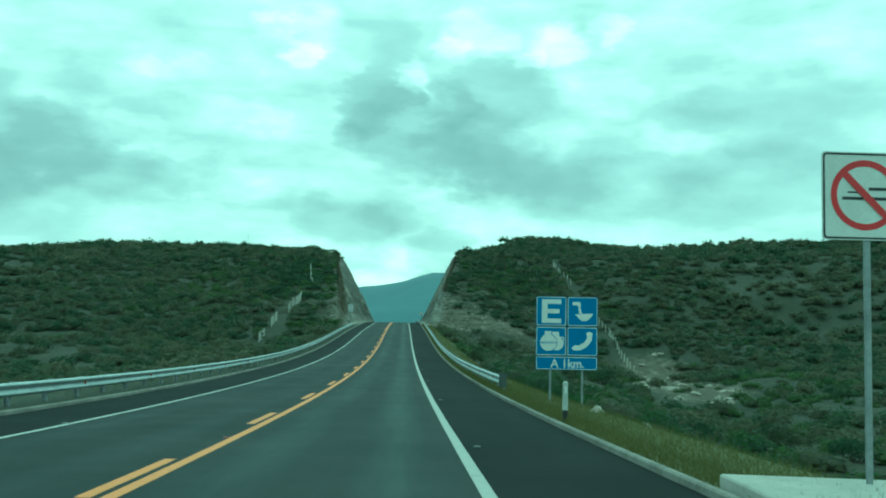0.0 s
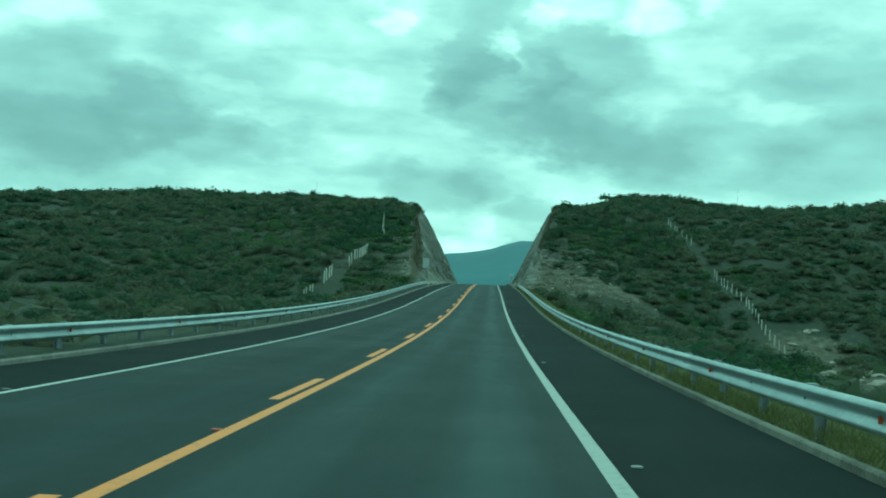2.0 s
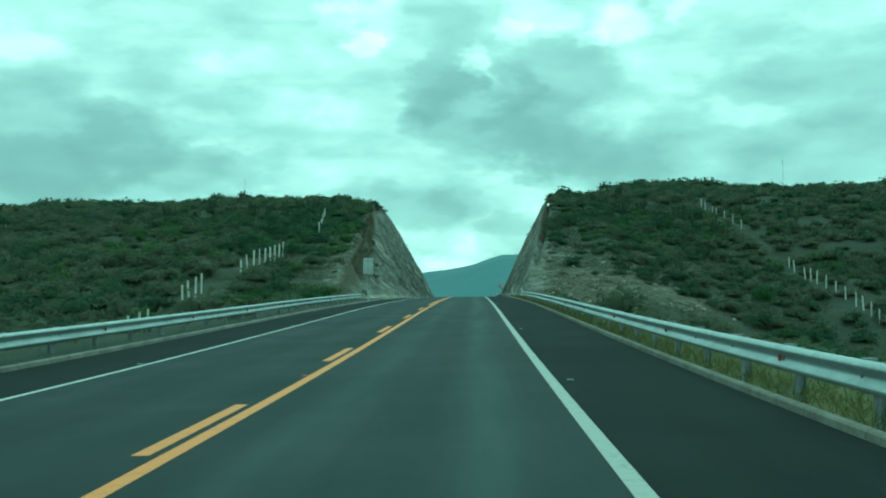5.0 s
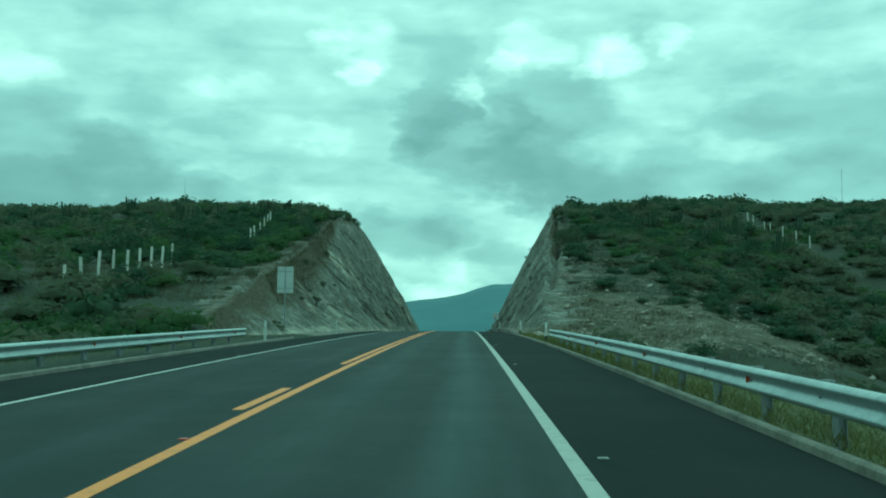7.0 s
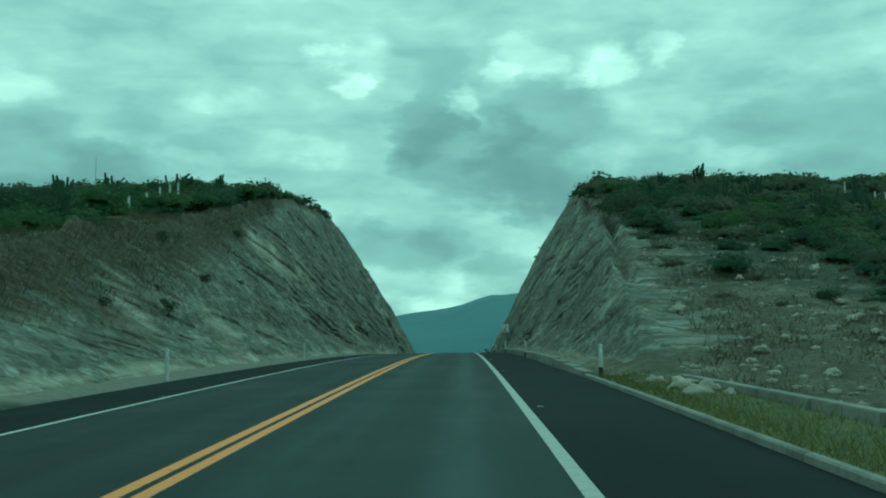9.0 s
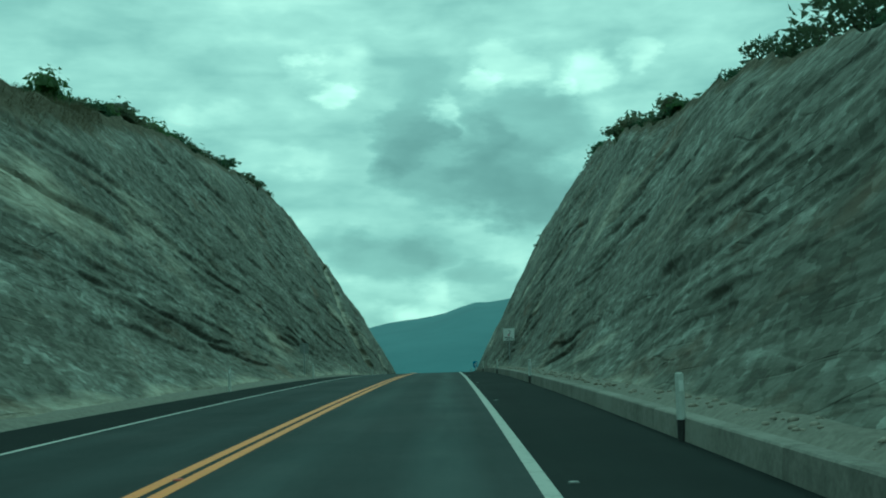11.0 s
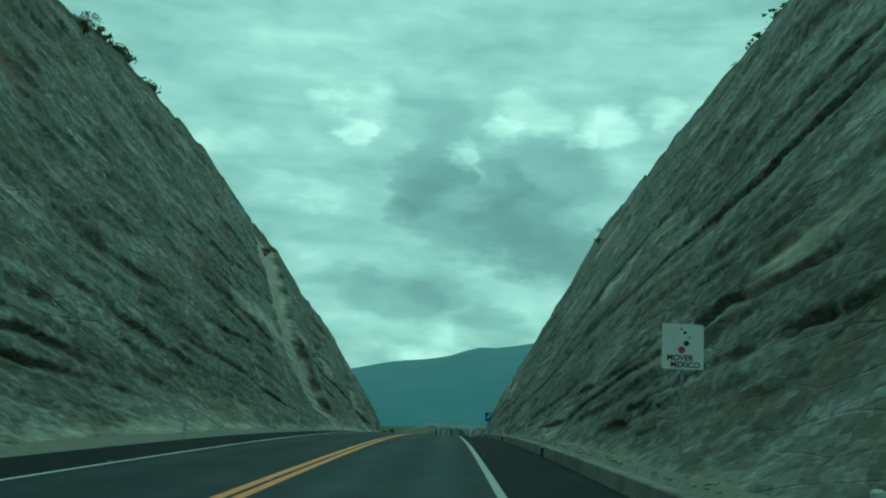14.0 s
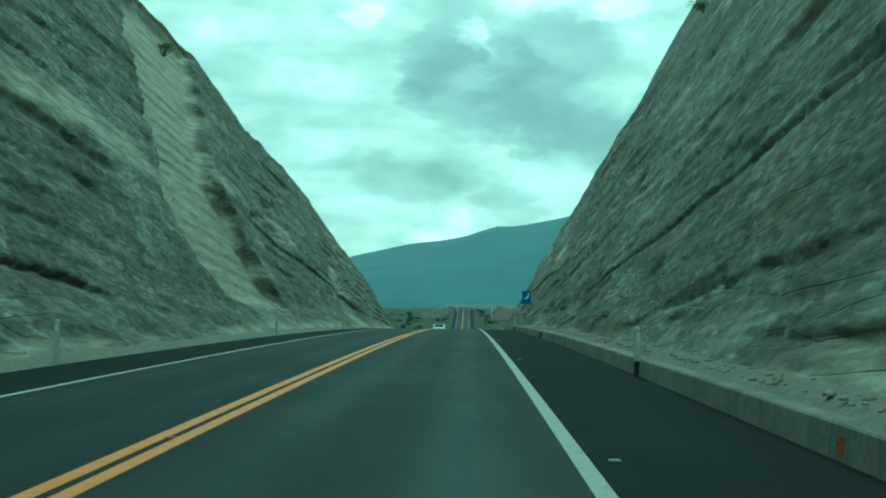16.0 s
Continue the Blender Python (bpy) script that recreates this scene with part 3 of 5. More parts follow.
# ---------------------------------------------------------------- road
XR, XL = 3.6, -3.3          # edge lines
ry = np.unique(np.concatenate([np.arange(-60, 520, 2.0), np.arange(520, 1400, 10.0)]))


def ribbon(name, x0, x1, mat, label, category, up=0.0, ys=ry, cols=2):
    xs = np.linspace(x0, x1, cols)
    X, Y = np.meshgrid(xs, ys)
    Z = road_z(Y) + up
    v = np.stack([X, Y, Z], -1).reshape(-1, 3)
    f = grid_faces(len(ys), cols)
    return v, f, mat


def road_strip(name, x0, x1, mat, label, category, up=0.0, ys=ry, cols=2):
    v, f, mat = ribbon(name, x0, x1, mat, label, category, up, ys, cols)
    return structure(name, mesh_from(name, v, f, mat), label, category)


road_strip("road", XL - 0.06, XR + 0.06, LANE, "grey asphalt carriageway with darker wheel tracks", "road", cols=8)
road_strip("shoulder_right", XR + 0.06, EDGE[1] + 0.02, SHOULDER, "smooth near-black asphalt shoulder", "shoulder", -0.012, cols=4)
road_strip("shoulder_left", EDGE[-1] * -1 - 0.02, XL - 0.06, SHOULDER, "smooth near-black asphalt shoulder", "shoulder", -0.012, cols=4)

def marking(name, x, w, spans, mat, label, category="road marking", ys=None):
    """Painted lines, one part for each stroke."""
    top = thing(name, label, category, kind="structure")
    for a, b in spans:
        yy = np.arange(a, b, 2.0)
        yy = np.append(yy[yy < b - 0.3], b)
        v, f, _ = ribbon("stroke", x - w / 2, x + w / 2, mat, "", "", 0.004, yy)
        share("stroke", mesh_from("stroke", v, f, mat), top)
    return top


marking("edge_line_right", XR, 0.15, [(-40, 1300)], WHITE_PAINT, "continuous white painted edge line")
marking("edge_line_left", XL, 0.10, [(-40, 1300)], LEFT_LINE_PAINT, "continuous white painted edge line")
marking("centre_line_solid", 0.10, 0.15, [(-40, 1300)], YELLOW_PAINT, "continuous yellow painted centre line")
DASH0, PITCH = 9.82, 10.566
marking("centre_line_dashed", -0.14, 0.15, [(DASH0 + PITCH * k, DASH0 + PITCH * k + 3.7) for k in range(-4, 14)] + [(158.5, 1300)], YELLOW_PAINT, "yellow centre line, dashed, then continuous in the cutting")


# reflective studs beside the lines
def stud(mat, label):
    ob = thing("road_stud", label, "road stud", group="road studs")
    bm = bmesh.new()
    box(bm, -0.05, 0.05, -0.045, 0.045, -0.002, 0.014, 0.006)
    part("stud_body", bm, mat, ob)
    return ob


white_stud, red_stud = stud(STUD_GREY, "small worn white reflective road stud on the asphalt"), stud(STUD_RED, "small dull red reflective road stud between yellow lines")
white_stud.matrix_basis, red_stud.matrix_basis = along(16.0, XR + 0.28), along(17.0, -0.02)
for k in range(1, 24):
    copy_thing(white_stud, along(16.0 + 15.9 * k, XR + 0.28, -0.01))
    copy_thing(red_stud, along(17.0 + 15.9 * k, -0.02))
for k in range(22):
    copy_thing(white_stud, along(20.0 + 15.9 * k, XL - 0.2, -0.01))


# ---------------------------------------------------------------- guardrails
def w_profile():
    """Cross-section of a W-beam: depth towards the road, height."""
    pts = [(0.0, 0.155), (0.028, 0.150), (0.080, 0.115), (0.080, 0.080), (0.020, 0.030), (0.005, 0.0), (0.020, -0.030), (0.080, -0.080), (0.080, -0.115), (0.028, -0.150), (0.0, -0.155)]
    return pts


def beam_mesh(length, steps, droop=0.0):
    pts = w_profile()
    v, f = [], []
    for i in range(steps + 1):
        y = length * i / steps
        for dx, z in pts:
            v.append((-dx, y, z))
        for dx, z in pts:
            v.append((-dx + 0.006, y, z))
    k, m = len(pts), 2 * len(pts)
    for i in range(steps):
        for j in range(k - 1):
            f.append((i * m + j, i * m + j + 1, (i + 1) * m + j + 1, (i + 1) * m + j))
            f.append((i * m + k + j + 1, i * m + k + j, (i + 1) * m + k + j, (i + 1) * m + k + j + 1))
    return mesh_from("rail_beam", v, f, GALVANISED, True)


BEAM = beam_mesh(5.06, 2)
bm = bmesh.new()
box(bm, -0.05, 0.05, -0.003, 0.003, -0.9, 0.0)
box(bm, -0.05, -0.044, -0.075, 0.075, -0.9, 0.0)
box(bm, 0.044, 0.05, -0.075, 0.075, -0.9, 0.0)
POST = bpy.data.meshes.new("rail_post")
bm.to_mesh(POST)
bm.free()
POST.materials.append(POST_STEEL)
bm = bmesh.new()
box(bm, -0.06, 0.06, -0.075, 0.075, -0.17, 0.17, 0.006)
BLOCK = bpy.data.meshes.new("spacer_block")
bm.to_mesh(BLOCK)
bm.free()
BLOCK.materials.append(POST_STEEL)
bm = bmesh.new()
box(bm, -0.006, 0.006, -0.035, 0.035, -0.04, 0.04, 0.004)
REFLECTOR = bpy.data.meshes.new("reflector")
bm.to_mesh(REFLECTOR)
bm.free()
REFLECTOR.materials.append(REFLECT_ORANGE)
bm = bmesh.new()
tube(bm, (0, 0, -0.012), (0, 0, 0.012), 0.022, 0.016, 8)
BOLT = bpy.data.meshes.new("bolt")
bm.to_mesh(BOLT)
bm.free()
BOLT.materials.append(POST_STEEL)
# flat end wing, bent outwards
bm = bmesh.new()
slab(bm, [(-0.02, -0.26), (0.26, -0.26), (0.26, 0.24), (-0.02, 0.24)], -0.012, 0.004)
bmesh.ops.recalc_face_normals(bm, faces=bm.faces[:])
bmesh.ops.bevel(bm, geom=bm.edges[:], offset=0.004, segments=1, affect="EDGES")
ENDCAP = bpy.data.meshes.new("end_wing")
bm.to_mesh(ENDCAP)
bm.free()
ENDCAP.materials.append(END_STEEL)


def guardrail(side, x, y0, y1, label):
    g = thing("guardrail", label, "guardrail", group="roadside guardrails")
    top = 0.42          # mid height of the beam over the road
    y, i = y0, 0
    face = Matrix.Diagonal((side, 1, 1, 1))
    while y < y1 - 0.5:
        share("rail_beam", BEAM, g, along(y + 2.5, x, top) @ pose(0, -2.5, 0) @ face @ pose(0.002 * (i % 2), 0, 0))
        y, i = y + 5.0, i + 1
    k, y = 0, y0 + 0.4
    while y < y1:
        p = share("rail_post", POST, g, pose(x + side * 0.17, y, float(road_z(y)) + top + 0.13, 0, 0, 0))
        share("spacer_block", BLOCK, p, pose(-side * 0.11, 0, -0.13))
        share("bolt", BOLT, p, pose(-side * 0.185, 0, -0.13, 0, 90, 0))
        if k % 3 == 1:
            share("reflector", REFLECTOR, p, pose(-side * 0.19, 0.12, -0.13, 0, 0, 90))
        k, y = k + 1, y + 2.53
    for ye, flip in ((y0, 1),):
        tagged(share("end_wing", ENDCAP, g, along(ye - 0.05 * flip, x - side * 0.06, top) @ Matrix.Diagonal((side, flip, 1, 1))), "flat steel end plate")
    return g


guardrail(1, 6.25, 38.0, 177.0, "long galvanised steel W-beam guardrail on steel posts beside the shoulder")
guardrail(-1, -6.0, -49.4, 176.0, "long galvanised steel W-beam guardrail on steel posts across the road")

# ---------------------------------------------------------------- marker posts
def marker_post():
    ob = thing("marker_post", "white plastic roadside marker post with a black foot", "marker post", group="roadside marker posts")
    bm = bmesh.new()
    tube(bm, (0, 0, 0.26), (0, 0, 0.84), 0.058, 0.055, 14)
    part("shaft", bm, WHITE_POST, ob)
    bm = bmesh.new()
    tube(bm, (0, 0, -0.25), (0, 0, 0.26), 0.060, 0.059, 14)
    part("foot", bm, BLACK_POST, ob, "black painted foot")
    bm = bmesh.new()
    tube(bm, (0, 0, 0.838), (0, 0, 0.86), 0.055, 0.030, 14)
    part("cap", bm, WHITE_POST, ob)
    bm = bmesh.new()
    box(bm, -0.028, 0.028, -0.064, -0.052, 0.62, 0.76, 0.004)
    part("reflector", bm, SIGN_WHITE, ob)
    return ob


mp = marker_post()
mp.matrix_basis = pose(6.15, 22.2, float(road_z(22.2)) + 0.0)
for y in (180.0, 201.3, 226.5, 251.7, 277.8, 303.8, 328.5, 353.5, 378):
    copy_thing(mp, pose(6.22 if y < 205 else 5.72, y, float(road_z(y)), 0, 0, y % 20))
wp = tagged(copy_thing(mp, pose(-5.75, 178.6, float(road_z(178.6)))), "plain white plastic roadside marker post")
for o in wp.children:
    if o.name.startswith("foot"):
        me = o.data.copy()
        me.materials.clear()
        me.materials.append(WHITE_POST)
        o.data = me
        o["label"] = "white foot"
for y in (203.2, 229, 254, 279.5, 305, 331, 356, 381):
    copy_thing(wp, pose(-5.75, y, float(road_z(y)), 0, 0, y % 20))


# ---------------------------------------------------------------- signs
def sign_post(parent, x, y, z0, z1, r=0.03):
    bm = bmesh.new()
    box(bm, x - r, x + r, y - 0.02, y + 0.02, z0, z1, 0.004)
    return part("post", bm, POST_STEEL, parent)


def panel(parent, name, x0, x1, z0, z1, mat, y=0.0, rim=None, label=""):
    """A sheet-metal plate with rounded corners, a rim line set 4 mm proud."""
    def rounded(a0, a1, b0, b1, r):
        out = []
        for cx, cz, s in ((a1 - r, b1 - r, 0), (a0 + r, b1 - r, 90), (a0 + r, b0 + r, 180), (a1 - r, b0 + r, 270)):
            out += [(cx + r * math.cos(radians(s + t)), cz + r * math.sin(radians(s + t))) for t in (0, 30, 60, 90)]
        return out
    bm = bmesh.new()
    slab(bm, rounded(x0, x1, z0, z1, 0.04), y, y + 0.012)
    p = part(name, bm, mat, parent, label)
    if rim:
        o, i = rounded(x0 + 0.012, x1 - 0.012, z0 + 0.012, z1 - 0.012, 0.035), rounded(x0 + 0.03, x1 - 0.03, z0 + 0.03, z1 - 0.03, 0.025)
        bm = bmesh.new()
        vo, vi = [bm.verts.new((x, y - 0.004, z)) for x, z in o], [bm.verts.new((x, y - 0.004, z)) for x, z in i]
        for k in range(len(o)):
            j = (k + 1) % len(o)
            bm.faces.new((vo[k], vo[j], vi[j], vi[k]))
        part("rim_line", bm, rim, p)
    return p


def symbol(parent, name, outlines, mat, y):
    bm = bmesh.new()
    for i, o in enumerate(outlines):
        slab(bm, o, y - 0.004 - 0.0006 * i, y - 0.001)
    bmesh.ops.recalc_face_normals(bm, faces=bm.faces[:])
    return part(name, bm, mat, parent)


# service sign: four pictograms over a distance plate
zs = float(road_z(30.7))
svc = thing("service_sign", "blue motorway services sign with white pictograms on two posts", "road sign", pose(7.48, 30.7, zs, 0, 0, 1))
X0, X1, Z0, Z1 = -0.90, 0.90, 0.97, 3.09
for x in (-0.47, 0.47):
    sign_post(svc, x, 0.05, -1.2, 2.9)
cells = {}
for name, x0, x1, z0, z1 in (("plate_parking", X0, -0.015, 2.24, Z1), ("plate_washbasin", 0.015, X1, 2.24, Z1), ("plate_souvenir", X0, -0.015, 1.38, 2.21), ("plate_telephone", 0.015, X1, 1.38, 2.21), ("plate_distance", X0, X1, Z0, 1.35)):
    cells[name] = panel(svc, name, x0, x1, z0, z1, SIGN_BLUE, 0.0, SIGN_WHITE)
symbol(cells["plate_parking"], "letter", [[(-0.74, 2.32), (-0.17, 2.32), (-0.17, 2.45), (-0.57, 2.45), (-0.57, 2.60), (-0.22, 2.60), (-0.22, 2.73), (-0.57, 2.73), (-0.57, 2.88), (-0.17, 2.88), (-0.17, 3.01), (-0.74, 3.01)]], SIGN_WHITE, 0.0)
lettering("distance_text", "A 1km.", 0.34, SIGN_WHITE, cells["plate_distance"], pose(0.03, -0.004, 1.04, 90, 0, 0))
cx, cz = 0.46, 2.665
symbol(cells["plate_washbasin"], "washbasin_symbol", [
    [(cx - 0.22, cz - 0.08), (cx + 0.30, cz - 0.05), (cx + 0.30, cz - 0.10), (cx + 0.14, cz - 0.26), (cx - 0.02, cz - 0.28), (cx - 0.12, cz - 0.20)],
    [(cx - 0.30, cz + 0.28), (cx - 0.10, cz + 0.28), (cx - 0.06, cz + 0.24), (cx - 0.06, cz + 0.12), (cx - 0.14, cz + 0.12), (cx - 0.14, cz + 0.18), (cx - 0.30, cz + 0.18)],
    [(cx - 0.13, cz + 0.11), (cx - 0.07, cz + 0.11), (cx - 0.02, cz - 0.06), (cx - 0.10, cz - 0.06)]], SIGN_WHITE, 0.0)
pots = cells["plate_souvenir"]
symbol(pots, "pot_symbol", [disc(-0.30, 1.74, 0.215, 26), [(-0.43, 1.86), (-0.21, 1.86), (-0.235, 2.07), (-0.43, 2.07)]], SIGN_WHITE, 0.0)
symbol(pots, "pot_outline", [disc(-0.54, 1.755, 0.262, 28)], SIGN_BLUE, -0.0045)
symbol(pots, "pot_symbol", [disc(-0.54, 1.755, 0.245, 28), [(-0.64, 1.93), (-0.46, 1.93), (-0.45, 2.085), (-0.65, 2.085)]], SIGN_WHITE, -0.006)
symbol(pots, "pot_handle", [disc(-0.13, 1.87, 0.062, 16)], SIGN_WHITE, 0.0)
symbol(pots, "handle_hole", [disc(-0.13, 1.87, 0.03, 12)], SIGN_BLUE, -0.003)
zig = [(-0.775 + 0.0392 * i, 1.735 + (0.055 if i % 2 else 0.0)) for i in range(13)]
symbol(pots, "pot_zigzag", [zig + [(x, z - 0.026) for x, z in reversed(zig)]], SIGN_BLUE, -0.011)
cx, cz = 0.46, 1.795
symbol(cells["plate_telephone"], "handset_symbol", [[(cx - 0.32, cz - 0.18), (cx - 0.22, cz - 0.10), (cx - 0.12, cz - 0.12), (cx + 0.06, cz - 0.02), (cx + 0.14, cz + 0.12), (cx + 0.11, cz + 0.24), (cx + 0.20, cz + 0.30), (cx + 0.30, cz + 0.24), (cx + 0.27, cz + 0.02), (cx + 0.12, cz - 0.16), (cx - 0.08, cz - 0.26), (cx - 0.26, cz - 0.26)]], SIGN_WHITE, 0.0)

# no-overtaking sign
zs = float(road_z(10.5))
nop = thing("no_overtaking_sign", "white square no-overtaking sign with a red ring on one post", "road sign", pose(7.40, 10.5, zs, 0, 0, 2))
sign_post(nop, 0.03, 0.04, -0.8, 3.4, 0.032)
pl = panel(nop, "plate", -0.45, 0.45, 2.58, 3.48, SIGN_WHITE, 0.0, SIGN_BLACK)
CZ = 3.04
bm = bmesh.new()
o, i = disc(0, CZ, 0.36, 40), disc(0, CZ, 0.295, 40)
vo, vi = [bm.verts.new((x, -0.004, z)) for x, z in o], [bm.verts.new((x, -0.004, z)) for x, z in i]
for k in range(40):
    j = (k + 1) % 40
    bm.faces.new((vo[k], vo[j], vi[j], vi[k]))
part("red_ring", bm, SIGN_RED, pl)
symbol(pl, "red_bar", [[(-0.235, CZ + 0.185), (-0.185, CZ + 0.235), (0.235, CZ - 0.185), (0.185, CZ - 0.235)]], SIGN_RED, -0.008)
symbol(pl, "car_symbol", [[(-0.24, CZ - 0.02), (-0.02, CZ - 0.02), (-0.02, CZ - 0.05), (-0.24, CZ - 0.05)], [(-0.18, CZ + 0.02), (-0.06, CZ + 0.02), (-0.06, CZ + 0.035), (-0.18, CZ + 0.035)], [(0.04, CZ + 0.05), (0.25, CZ + 0.05), (0.25, CZ + 0.08), (0.04, CZ + 0.08)], [(0.02, CZ - 0.02), (0.25, CZ - 0.02), (0.25, CZ - 0.05), (0.02, CZ - 0.05)]], SIGN_BLACK, 0.0)
bm = bmesh.new()
box(bm, -0.14, 0.12, -0.12, 0.12, -0.9, 0.02, 0.02)
part("concrete_footing", bm, PALE_CONCRETE, nop)

# two-panel sign seen from behind
zs = float(road_z(190.4))
back = thing("sign_from_behind", "pale grey back of a tall road sign on one post", "road sign", pose(-6.95, 190.4, zs, 0, 0, 0))
sign_post(back, 0, -0.02, -0.6, 3.7, 0.032)
panel(back, "left_plate", -0.43, -0.005, 2.3, 3.72, SIGN_BACK, 0.02)
panel(back, "right_plate", 0.005, 0.43, 2.3, 3.72, SIGN_BACK, 0.02)
for z in (2.55, 3.45):
    bm = bmesh.new()
    box(bm, -0.40, 0.40, -0.012, 0.016, z - 0.02, z + 0.02)
    part("cross_bracket", bm, POST_STEEL, back)

# small dark sign seen from behind in the cutting
zs = float(road_z(284))
dk = thing("small_sign_from_behind", "small grey back of a roadside sign in front of the rock", "road sign", pose(-6.9, 284, zs, 0, 0, 0))
sign_post(dk, 0, -0.02, -0.3, 2.3, 0.028)
panel(dk, "plate", -0.3, 0.3, 1.6, 2.3, DULL_BACK, 0.02)

# slogan sign in the cutting
zs = float(road_z(290.9))
slo = thing("slogan_sign", "white square slogan sign with coloured dots on one post", "road sign", pose(7.28, 291.2, zs - 0.30, 0, 0, 0))
sign_post(slo, 0, 0.04, -0.1, 3.2, 0.03)
pl = panel(slo, "plate", -0.41, 0.41, 2.55, 3.44, SIGN_WHITE, 0.0)
for x, z, r, mt in ((-0.03, 3.34, 0.022, SIGN_BLACK), (0.04, 3.27, 0.032, SIGN_BLACK), (0.13, 3.18, 0.04, SIGN_BACK), (0.07, 3.06, 0.055, SIGN_BLACK), (-0.02, 2.93, 0.07, SIGN_PINK)):
    symbol(pl, "dot", [disc(x, z, r, 16)], mt, 0.0)
lettering("slogan_text", "MOVER", 0.155, SIGN_BLACK, pl, pose(-0.05, -0.004, 2.725, 90, 0, 0))
lettering("slogan_text", "MEXICO", 0.155, SIGN_BLACK, pl, pose(0.05, -0.004, 2.59, 90, 0, 0))

# far blue telephone sign at the end of the cutting
zs = float(road_z(392))
tel = thing("telephone_sign", "blue roadside sign with a white handset pictogram on one post", "road sign", pose(7.25, 392, zs, 0, 0, 0))
sign_post(tel, 0, 0.04, -0.3, 3.0, 0.035)
pl = panel(tel, "plate", -0.34, 0.34, 2.0, 3.0, SIGN_BLUE, 0.0)
symbol(pl, "handset_symbol", [[(-0.22, 2.45), (-0.10, 2.5), (0.06, 2.6), (0.10, 2.85), (0.2, 2.9), (0.25, 2.8), (0.2, 2.55), (0.05, 2.4), (-0.15, 2.36)]], SIGN_WHITE, 0.0)

# ---------------------------------------------------------------- rock walls of the cutting
def rim_height(side, y):
    """Height over the road at which the sloping wall meets the hill."""
    h = np.full_like(y, 8.0)
    for _ in range(40):
        x = side * (FOOT[side] + LEAN[side] * h)
        h = h + 0.5 * (natural(x, y) - road_z(y) - h)
    return h


def blocky(y, bed, thick, length, seed):
    """Beds split into blocks: a number from 0 to 1 for each block."""
    layer = np.floor(bed / thick + 0.8 * vnoise(y / 9, bed / 3, seed))
    shift = lattice(layer, layer * 0, seed + 1)
    block = np.floor(y / (length * (0.5 + shift)) + shift * 37 + 0.5 * vnoise(y / 2, bed * 2, seed + 2))
    return lattice(layer, block, seed + 3)


def shelves(y, bed, thick, run, seed):
    """Beds that each stand back towards their top, so that the next one overhangs."""
    q = bed / thick + 0.5 * vnoise(y / 9, bed / 4, seed) + 0.25 * vnoise(y / 1.3, bed, seed + 1)
    layer = np.floor(q)
    step = np.floor(y / (run * (0.6 + 1.2 * lattice(layer, layer * 0, seed + 2))) + 0.6 * bed / thick + vnoise(y / 2.0, bed * 1.5, seed + 3))
    return (q - layer) * lattice(layer, step, seed + 4) ** 1.6


def wall_relief(side, y, z):
    """How far the broken rock stands back (+) or forward (-) of the even slope, and the tone of its blocks."""
    sd = 100 if side < 0 else 200
    warp = (fbm(y / 12, z / 5, 3, sd + 1) - 0.5) * 0.8
    bed = z + 0.12 * y + warp
    big, mid, small = blocky(y, bed, 1.3, 12.0, sd + 11), blocky(y, bed, 0.55, 5.5, sd + 21), blocky(y + 0.3 * z, bed, 0.25, 1.3, sd + 31)
    lumps = (fbm(y / 14, z / 9, 3, sd + 5) - 0.5) * 0.9
    rough = fbm(y / 4.5, bed / 0.7, 3, sd + 4) * 0.14
    broken = np.clip((fbm(y / 13, z / 7, 2, sd + 9) - 0.34) * 4, 0.3, 1)
    crack = np.clip(1 - np.abs(fbm(bed / 3.4, y / 60, 2, sd + 6) - 0.5) * 34, 0, 1) * np.clip((fbm(y / 18, z / 6, 2, sd + 7) - 0.42) * 7, 0, 1)
    hollow = np.clip((fbm(y / 4.5, bed / 0.8, 2, sd + 8) - 0.74) * 12, 0, 1)
    ledge = shelves(y, bed, 1.1, 7.0, sd + 41) * 0.16 + shelves(y, bed, 0.45, 3.2, sd + 47) * 0.11 + shelves(y, bed, 0.30, 1.8, sd + 53) * 0.05
    rel = lumps + broken * (0.12 * big + 0.08 * mid + 0.05 * small + ledge) + rough + crack * 0.30 + hollow * 0.14 - 0.32
    return rel, 0.45 * big + 0.33 * mid + 0.22 * small


# long bedding cracks: side, y and height over the road at both ends, half width, depth
CRACKS = [(1, 319, 2.75, 342, 0.55, 0.08, 0.28), (1, 317, 1.35, 331.5, 0.02, 0.12, 0.6), (-1, 266, 6.6, 308, 1.4, 0.10, 0.5), (-1, 261, 1.8, 276, 0.2, 0.12, 0.5), (-1, 224, 6.2, 279, 0.5, 0.08, 0.35),
          (1, 250, 2.1, 275, 0.65, 0.09, 0.4), (1, 254, 5.1, 268, 4.1, 0.08, 0.25), (-1, 330, 2.4, 342, 1.1, 0.10, 0.4), (1, 232, 8.2, 262, 4.8, 0.08, 0.25), (-1, 339, 9.9, 350, 8.8, 0.09, 0.35), (1, 338, 8.5, 372, 4.8, 0.08, 0.3),
          (-1, 240, 9.5, 282, 5.2, 0.08, 0.3), (-1, 284, 10.3, 294, 9.8, 0.08, 0.3), (1, 282, 3.4, 300, 1.9, 0.09, 0.4), (-1, 288, 3.0, 304, 1.2, 0.11, 0.45), (1, 295, 1.8, 305.5, 0.05, 0.16, 0.6), (-1, 312, 4.6, 334, 2.2, 0.08, 0.3),
          (1, 284, 4.7, 306, 3.0, 0.08, 0.3), (1, 303, 3.1, 324, 1.9, 0.08, 0.3)]


